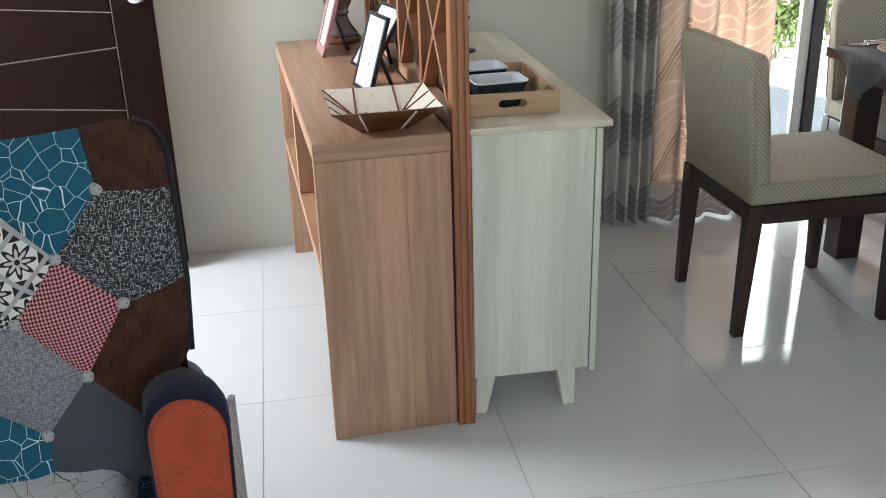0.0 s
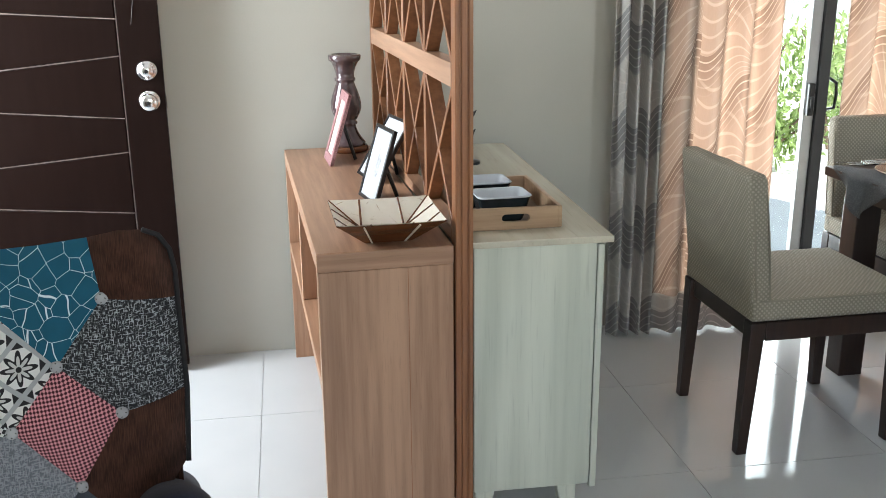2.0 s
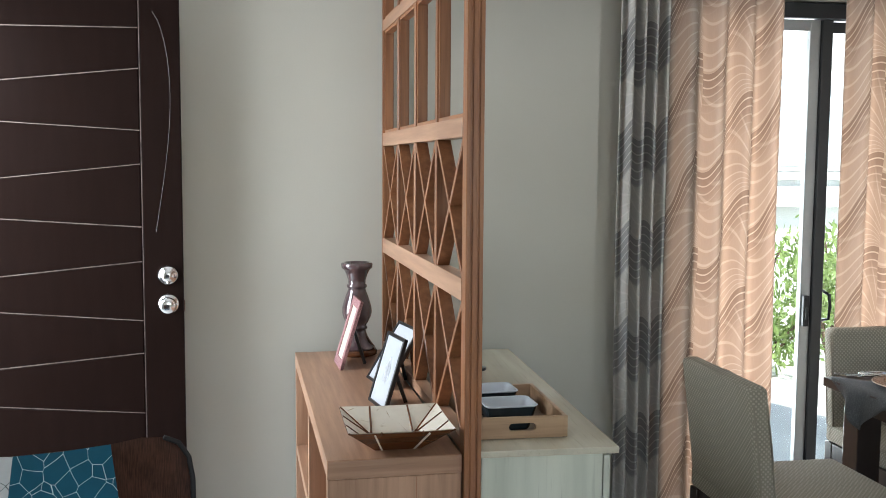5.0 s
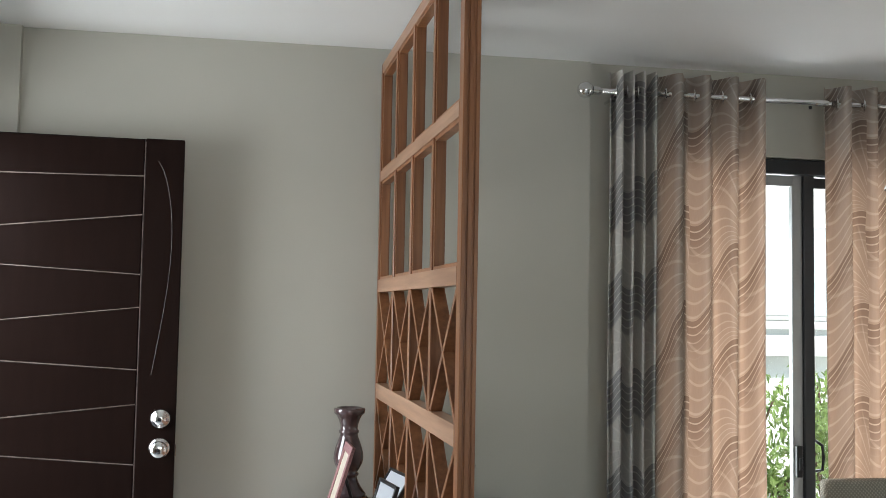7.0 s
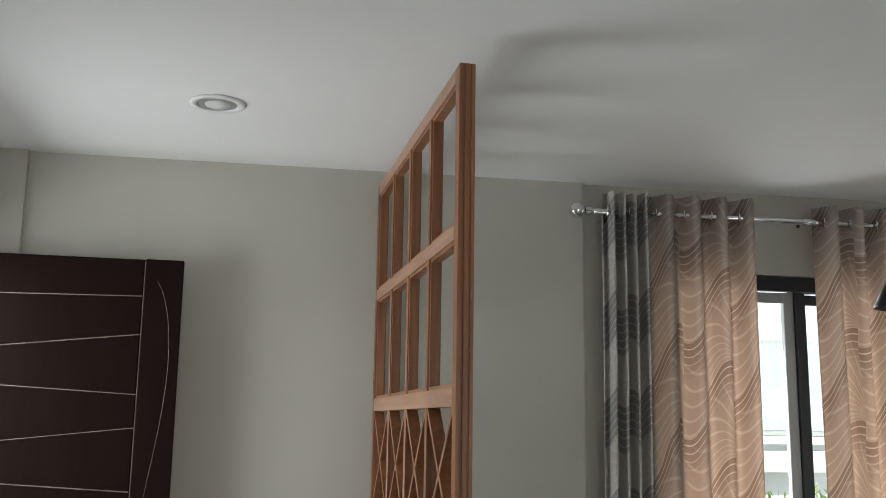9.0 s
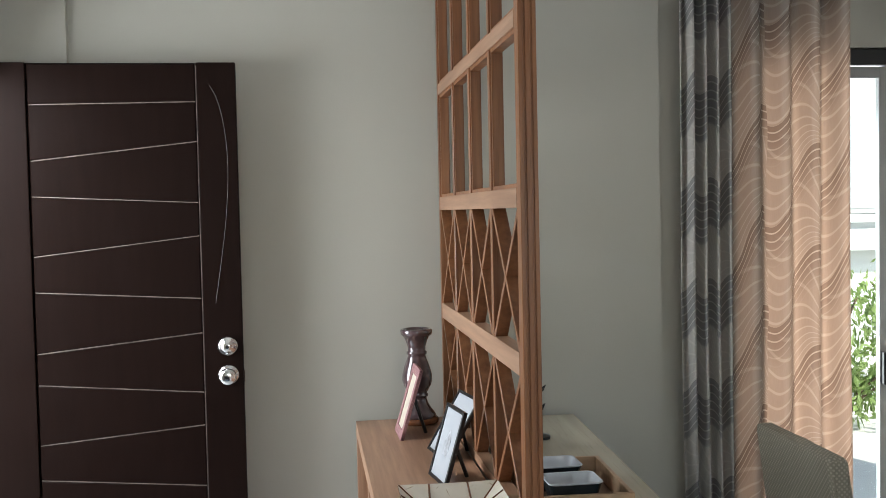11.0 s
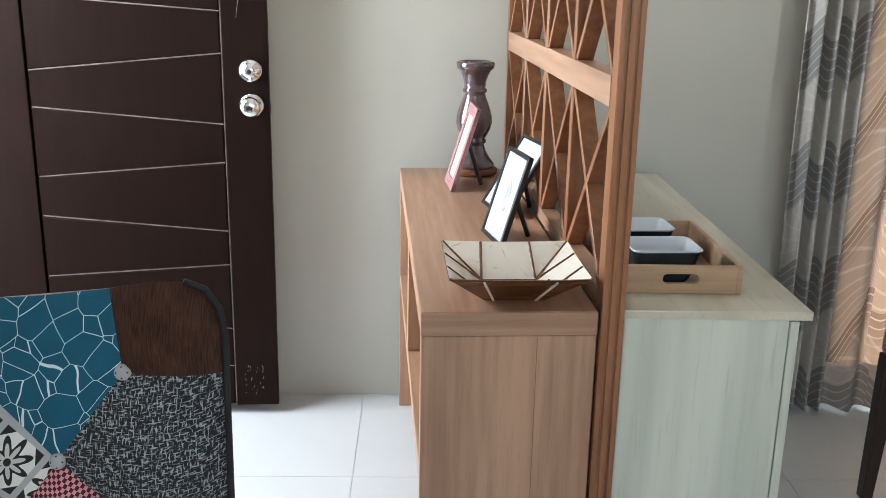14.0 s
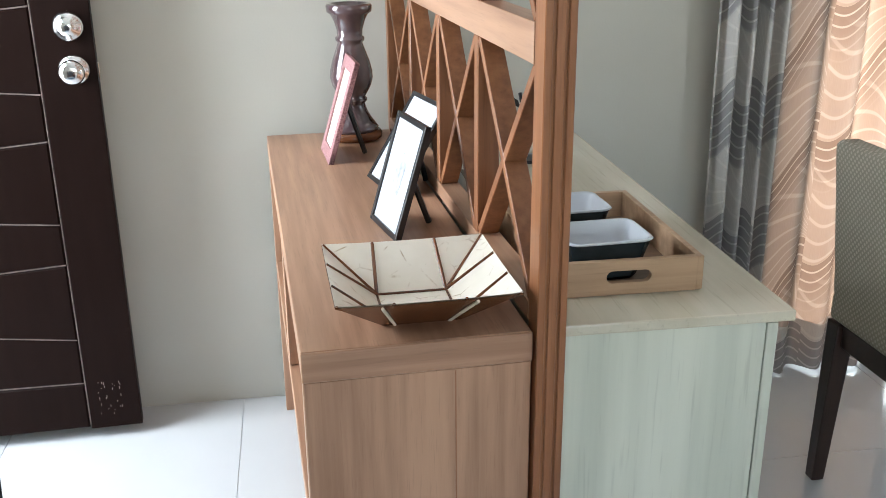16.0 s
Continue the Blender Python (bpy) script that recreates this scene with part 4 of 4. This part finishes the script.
def table_napkin():
    t = thing("table_napkin", HOUSE @ pose(2.19, -0.72, TT), "slate grey cloth napkin hanging over the table edge", "napkin")
    bm = bmesh.new()
    n = 16
    rows = []
    for j in range(n + 1):
        row = []
        for i in range(n + 1):
            a, b = i / n, j / n
            # square turned on its corner
            x = (a + b - 1) * 0.22 + 0.02
            y = (a - b) * 0.22
            if x < -0.003:
                d = -x - 0.003
                row.append(bm.verts.new((-0.006 - 0.25 * d * abs(math.sin(y * 26)) * 0.6 - 0.01 * math.sin(y * 30), y * (1 - 0.5 * d / 0.2), -d * 0.66)))
            else:
                row.append(bm.verts.new((x, y, 0.0025 + 0.003 * abs(noise.noise((x * 20, y * 20, 0))))))
        rows.append(row)
    for j in range(n):
        for i in range(n):
            bm.faces.new((rows[j][i], rows[j][i + 1], rows[j + 1][i + 1], rows[j + 1][i]))
    ob = part("cloth", bm, M["napkin"], t, smooth=True)
    sol = ob.modifiers.new("thickness", "SOLIDIFY")
    sol.thickness, sol.offset = 0.0025, 1.0
    box_uv(ob)


table_napkin()


def place_setting():
    pl = thing("dinner_plate", HOUSE @ pose(2.375, -0.72, TT + 0.006), "round brown dinner plate with a pale rim", "plate")
    part("plate", lathe([(0.07, 0), (0.085, 0.002), (0.130, 0.016), (0.132, 0.019), (0.128, 0.020), (0.088, 0.007), (0.03, 0.006)], 44), M["plate"], pl, smooth=True)
    part("rim", ring(0.1305, 0.0022, 44), M["linen"], pl, m=pose(0, 0, 0.0195, 90, 0, 0))
    nk = thing("folded_napkin", HOUSE @ pose(2.375, -0.71, TT + 0.0145), "folded cream linen napkin lying on a plate", "napkin")
    for k in range(4):
        bm = box(-0.06 + 0.008 * k, 0.07 - 0.005 * k, -0.05, 0.05 - 0.006 * k, 0.008 * k, 0.008 * k + 0.0075, 0.003)
        for v in bm.verts:
            v.co.z += 0.05 * max(0, v.co.x) ** 1.2
        part("fold", bm, M["linen"], nk, m=pose(0, 0, 0, 0, 0, 8 * k))
    for i, (y, kind) in enumerate(((-0.50, "fork"), (-0.475, "fork"), (-0.45, "knife"))):
        c = thing(kind, HOUSE @ pose(2.26 + 0.01 * i, y, TT + 0.001, 0, 0, -6), "stainless steel %s beside the plate" % kind, kind, "cutlery")
        part("handle", tube([(0.06, 0, 0.004), (0.12, 0, 0.007), (0.20, 0, 0.004)], 0.004, 8), M["steel"], c, smooth=True)
        if kind == "fork":
            for k in range(4):
                part("tine", tube([(0.06, 0, 0.004), (0.045, 0.004 * (k - 1.5), 0.003), (0.0, 0.004 * (k - 1.5), 0.006)], 0.0012, 6), M["steel"], c)
        else:
            part("blade", box(-0.03, 0.06, -0.008, 0.006, 0.001, 0.003, 0.0008), M["steel"], c)


place_setting()


def pendant_lamp():
    t = thing("pendant_lamp", pose(1.845, 2.22, CEIL), "black metal cone pendant lamp over the dining table", "lamp")
    part("ceiling_cap", lathe([(0.055, 0), (0.055, -0.02), (0.035, -0.045), (0.008, -0.05)], 28), M["black"], t, smooth=True)
    part("cable", tube([(0, 0, -0.045), (0, 0, -0.2), (0, 0, -0.42)], 0.0035, 8), M["black"], t)
    part("shade", lathe([(0.022, -0.39), (0.03, -0.42), (0.045, -0.44), (0.135, -0.62), (0.131, -0.62), (0.042, -0.446), (0.02, -0.43)], 36), M["black"], t, smooth=True)
    part("bulb", lathe([(0.012, -0.46), (0.028, -0.50), (0.030, -0.53), (0.018, -0.555), (0.004, -0.56)], 20), M["frosted"], t, smooth=True)


pendant_lamp()


def downlight():
    t = thing("recessed_downlight", pose(-0.292, 2.69, CEIL), "round white recessed ceiling light, switched off", "lamp")
    part("trim_ring", lathe([(0.062, -0.002), (0.062, -0.006), (0.082, -0.008), (0.088, -0.004), (0.088, -0.001)], 40), M["white"], t, smooth=True)
    part("reflector", lathe([(0.060, -0.001), (0.060, -0.0045), (0.048, -0.006), (0.044, -0.0055)], 40), M["alu"], t, "grey metal reflector")
    part("lens", lathe([(0.043, -0.003), (0.040, -0.0075), (0.01, -0.009)], 30), M["frosted"], t, "frosted glass lens", smooth=True)


downlight()


# ---- armchair ----
def armchair():
    """Patchwork tub chair facing -y; u to the right and v up on the backrest, from one button."""
    t = thing("armchair", pose(-0.414, 1.568, 0), "patchwork armchair in teal, brown, tweed and printed cloth", "armchair")
    Z0 = 0.885
    MID = -0.275

    def back_point(u, v, lift=0.0):
        e = max(0.0, (abs(u - MID) - 0.28) / 0.12)
        y = 0.30 * min(v, 0.13) + 0.055 * e * e - 0.02
        return Vector((u, y - lift + 0.5 * max(0, v - 0.085) ** 1.3, Z0 + v * 0.98))

    def pillow(outline, mat, puff=0.018, rings=5, per=6):
        """A stuffed patch, star-shaped round its middle."""
        pts = []
        for i, p in enumerate(outline):
            q = outline[(i + 1) % len(outline)]
            for k in range(per):
                pts.append((p[0] + (q[0] - p[0]) * k / per, p[1] + (q[1] - p[1]) * k / per))
        cx, cy = sum(p[0] for p in pts) / len(pts), sum(p[1] for p in pts) / len(pts)
        bm = bmesh.new()
        layer = bm.loops.layers.uv.new("UVMap")
        loops, uvs = [], {}
        for r in range(rings + 1):
            f = 1 - r / (rings + 1)
            row = []
            for x, y in pts:
                u, v = cx + (x - cx) * f, cy + (y - cy) * f
                vert = bm.verts.new(back_point(u, v, puff * (1 - f ** 2.6)))
                uvs[vert] = (u, v)
                row.append(vert)
            loops.append(row)
        c = bm.verts.new(back_point(cx, cy, puff))
        uvs[c] = (cx, cy)
        n = len(pts)
        for a, b in zip(loops, loops[1:]):
            for i in range(n):
                bm.faces.new((a[i], a[(i + 1) % n], b[(i + 1) % n], b[i]))
        for i in range(n):
            bm.faces.new((loops[-1][i], loops[-1][(i + 1) % n], c))
        for f in bm.faces:
            for lp in f.loops:
                lp[layer].uv = uvs[lp.vert]
        return bm

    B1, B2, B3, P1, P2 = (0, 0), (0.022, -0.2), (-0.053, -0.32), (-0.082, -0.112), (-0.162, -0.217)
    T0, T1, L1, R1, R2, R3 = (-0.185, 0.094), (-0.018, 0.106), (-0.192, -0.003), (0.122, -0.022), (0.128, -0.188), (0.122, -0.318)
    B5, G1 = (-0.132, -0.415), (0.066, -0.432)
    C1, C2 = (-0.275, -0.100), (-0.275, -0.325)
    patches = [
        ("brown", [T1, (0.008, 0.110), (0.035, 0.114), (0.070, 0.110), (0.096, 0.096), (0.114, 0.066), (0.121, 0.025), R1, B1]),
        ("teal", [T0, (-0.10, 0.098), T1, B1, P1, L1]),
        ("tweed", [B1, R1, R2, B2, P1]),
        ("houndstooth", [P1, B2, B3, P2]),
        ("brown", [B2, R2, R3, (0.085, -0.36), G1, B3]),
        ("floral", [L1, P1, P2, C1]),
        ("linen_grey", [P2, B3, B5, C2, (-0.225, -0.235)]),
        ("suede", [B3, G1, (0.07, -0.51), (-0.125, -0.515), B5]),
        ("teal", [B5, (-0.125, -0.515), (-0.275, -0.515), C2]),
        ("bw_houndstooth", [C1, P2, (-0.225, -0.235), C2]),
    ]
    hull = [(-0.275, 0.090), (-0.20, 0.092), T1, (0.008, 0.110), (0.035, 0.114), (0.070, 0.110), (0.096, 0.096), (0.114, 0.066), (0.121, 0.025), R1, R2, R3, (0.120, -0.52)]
    back = thing("backrest", I, "", "")
    for k in ("label", "category"):
        if k in back:
            del back[k]
    # solid behind the patches
    right = hull
    outline = [(u, v) for u, v in right] + [(2 * MID - u, v) for u, v in reversed(right[1:])]
    bm = bmesh.new()
    levels = ((0.0, 0.985), (-0.03, 0.965), (-0.08, 0.92), (-0.11, 0.86))
    rows = []
    cu, cv = MID, -0.2
    for d, s in levels:
        rows.append([bm.verts.new(back_point(cu + (u - cu) * s, cv + (v - cv) * s, d) + Vector((0, 0.004, 0))) for u, v in outline])
    n = len(outline)
    for a, b in zip(rows, rows[1:]):
        for i in range(n):
            bm.faces.new((a[i], a[(i + 1) % n], b[(i + 1) % n], b[i]))
    bm.faces.new(rows[0])
    bm.faces.new(rows[-1])
    bpy.data.objects.remove(back)
    back = part("backrest", bm, M["brown"], t, smooth=False)
    box_uv(back)
    swap = {"teal": "linen_grey", "brown": "navy", "tweed": "brown", "houndstooth": "orange", "floral": "tweed", "linen_grey": "suede", "suede": "teal", "bw_houndstooth": "navy"}
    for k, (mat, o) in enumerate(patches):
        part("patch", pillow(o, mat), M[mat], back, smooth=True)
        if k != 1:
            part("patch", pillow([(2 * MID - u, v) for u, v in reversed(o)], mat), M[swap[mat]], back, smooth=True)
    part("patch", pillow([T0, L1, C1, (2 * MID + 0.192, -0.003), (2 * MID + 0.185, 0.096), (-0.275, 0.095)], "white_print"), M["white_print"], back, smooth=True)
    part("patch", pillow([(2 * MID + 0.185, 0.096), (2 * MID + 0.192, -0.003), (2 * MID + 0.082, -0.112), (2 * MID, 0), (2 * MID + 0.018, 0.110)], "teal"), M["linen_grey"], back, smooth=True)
    for u, v in (B1, B2, B3, P1, P2, B5, L1, C1):
        for uu in {u, 2 * MID - u}:
            b = lathe([(0.0115, 0), (0.0105, 0.004), (0.008, 0.007), (0.002, 0.008)], 18)
            ob = part("button", b, M["floral"], back, m=Matrix.Translation(back_point(uu, v, 0.000)) @ pose(0, 0, 0, 75, 0, 0), smooth=True)
            box_uv(ob)
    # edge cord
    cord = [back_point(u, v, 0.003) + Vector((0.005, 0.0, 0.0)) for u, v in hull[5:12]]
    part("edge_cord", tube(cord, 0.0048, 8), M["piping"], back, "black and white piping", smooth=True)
    box_uv(bpy.data.objects[back.children[-1].name])
    # seat
    s = box(-0.545, -0.005, -0.52, 0.02, 0.28, 0.405, 0.045, seg=5)
    for v in s.verts:
        if v.co.z > 0.36:
            v.co.z += 0.03 * (1 - ((v.co.x + 0.275) / 0.28) ** 2)
    seat = box_uv(part("seat_cushion", s, M["white_print"], t, "white cushion with dark crackle lines", smooth=True))
    box_uv(part("seat_base", box(-0.57, 0.02, -0.50, 0.06, 0.12, 0.30, 0.02, seg=3), M["teal"], t, smooth=True))
    # arms
    for sgn in (1, -1):
        bm = bmesh.new()
        layers = []
        sections = ((-0.375, 0.655, 0.004), (-0.31, 0.652, 0.002), (-0.22, 0.615, -0.010), (-0.10, 0.555, -0.032), (0.05, 0.50, -0.05))
        for y, ztop, shift in sections:
            row = []
            for k in range(17):
                a = math.pi * k / 16
                x = 0.122 + shift + 0.066 * math.cos(a)
                z = ztop - 0.075 + 0.075 * math.sin(a) ** 0.8
                row.append((x, y, z))
            row = [(0.180 + shift - 0.006, y, 0.12)] + row + [(0.062 + shift, y, 0.12)]
            layers.append([bm.verts.new(((p[0] if sgn > 0 else 2 * MID - p[0]), p[1], p[2])) for p in row])
        k = len(layers[0])
        for a, b in zip(layers, layers[1:]):
            for i in range(k):
                bm.faces.new((a[i], a[(i + 1) % k], b[(i + 1) % k], b[i]))
        bm.faces.new(layers[0])
        bm.faces.new(layers[-1])
        arm = box_uv(part("arm", bm, M["navy"], t, "navy cord arm with a rust front", smooth=True))
        # rust panel on the front of the arm
        o = []
        for i in range(17):
            a = math.pi * i / 16
            o.append((0.126 + 0.060 * math.cos(a), 0.583 + 0.066 * math.sin(a)))
        o += [(0.066, 0.30), (0.070, 0.14), (0.172, 0.14), (0.178, 0.30)]
        if sgn < 0:
            o = [(2 * MID - x, z) for x, z in reversed(o)]
        box_uv(part("front_panel", prism(o, 0.03, 0.010), M["orange"], arm, "rust velvet panel", pose(0, -0.388, 0), smooth=False))
        side = prism([(-0.36, 0.14), (0.05, 0.14), (0.05, 0.40), (-0.05, 0.45), (-0.20, 0.53), (-0.30, 0.575), (-0.365, 0.56)], 0.012, 0.004)
        side.transform(pose(0.188 if sgn > 0 else 2 * MID - 0.188, 0, 0, 0, 0, 90 * sgn))
        if sgn < 0:
            for v in side.verts:
                v.co.y = -v.co.y - 0.31
        box_uv(part("side_panel", side, M["floral"], arm, "black and white daisy print"))
    for x in (-0.52, -0.03):
        for y in (-0.44, 0.06):
            part("leg", lathe([(0.014, 0), (0.022, 0.119)], 16), M["darkwood"], t, m=pose(x, y, 0))


armchair()


# ---- outside the glass ----
def neighbour_house():
    t = thing("neighbour_house", HOUSE @ pose(2.2, 6.2, -0.13), "pale rendered two-storey house across the yard", "house")
    w = part("wall", box(-5, 7, 0, 6, 0, 6.0, 0.01), M["render"], t)
    part("ledge", box(-5.1, 7.1, -0.25, 0, 1.2, 1.42, 0.01), M["render"], t)
    part("roof", box(-5.6, 7.6, -0.8, 6.6, 6.0, 6.25, 0.02), M["roof"], t)
    for x in (-3.4, 0.1, 3.2, 5.3):
        for z in (1.58, 4.2):
            win = part("window", box(x, x + 1.2, -0.05, 0, z, z + 1.05, 0.01), M["alu"], t)
            for k in range(2):
                part("pane", box(x + 0.06 + 0.56 * k, x + 0.58 + 0.56 * k, -0.06, -0.045, z + 0.06, z + 0.99), M["far_glass"], win)
            part("sill", box(x - 0.06, x + 1.26, -0.12, 0.0, z - 0.09, z - 0.005, 0.005), M["render"], win)


neighbour_house()


def shrub(m, height, seed):
    rng = random.Random(seed)
    t = thing("shrub", m, "leafy green garden shrub outside the glass door", "shrub", "garden shrubs")
    bm = bmesh.new()
    tips = []
    for i in range(9):
        a, r = rng.uniform(0, 6.28), rng.uniform(0.1, 0.42)
        h = height * rng.uniform(0.6, 1.0)
        tip = Vector((r * math.cos(a), r * math.sin(a), h))
        tube([(0, 0, 0), tip * 0.5 + Vector((0, 0, 0.06)), tip], 0.010, 6, bm)
        tips += [tip, tip * 0.75, tip * 0.55]
    part("stems", bm, M["bark"], t)
    bm = bmesh.new()
    for tip in tips:
        for k in range(34):
            c = tip + Vector([rng.gauss(0, 0.10) for _ in range(3)])
            c.z = max(0.05, c.z)
            e = Euler([rng.uniform(0, 6.28) for _ in range(3)]).to_matrix()
            l, w = rng.uniform(0.03, 0.06), rng.uniform(0.012, 0.022)
            vs = [bm.verts.new(c + e @ Vector(p)) for p in ((-l, 0, 0), (0, -w, 0.004), (l, 0, 0), (0, w, 0.004))]
            bm.faces.new(vs)
    part("foliage", bm, M["leaf"], t)
    return t


for i, (x, y, h) in enumerate(((3.6, 3.8, 0.75), (4.2, 4.2, 0.95), (3.9, 3.3, 0.6), (4.9, 4.0, 0.9), (2.7, 4.1, 0.75), (5.4, 4.7, 1.0))):
    shrub(HOUSE @ pose(x, y, -0.13), h, 20 + i)

# ---- floor tiles ----
tile_mesh = None
for i in range(-2, 8):
    for j in range(-11, 1):
        x0, x1 = 0.183 + 0.63 * i, 0.183 + 0.63 * (i + 1)
        y0, y1 = -0.566 + 0.6 * j, min(-0.566 + 0.6 * (j + 1), 0.0)
        x0 = max(x0, -1.05)
        if x1 - x0 < 0.02 or y0 < -6.1:
            continue
        bm = box(x0 + 0.0007, x1 - 0.0007, y0 + 0.0007, y1 - 0.0007, -0.0035, 0, 0.0005, seg=1)
        part("tile", bm, M["tile"], floor)
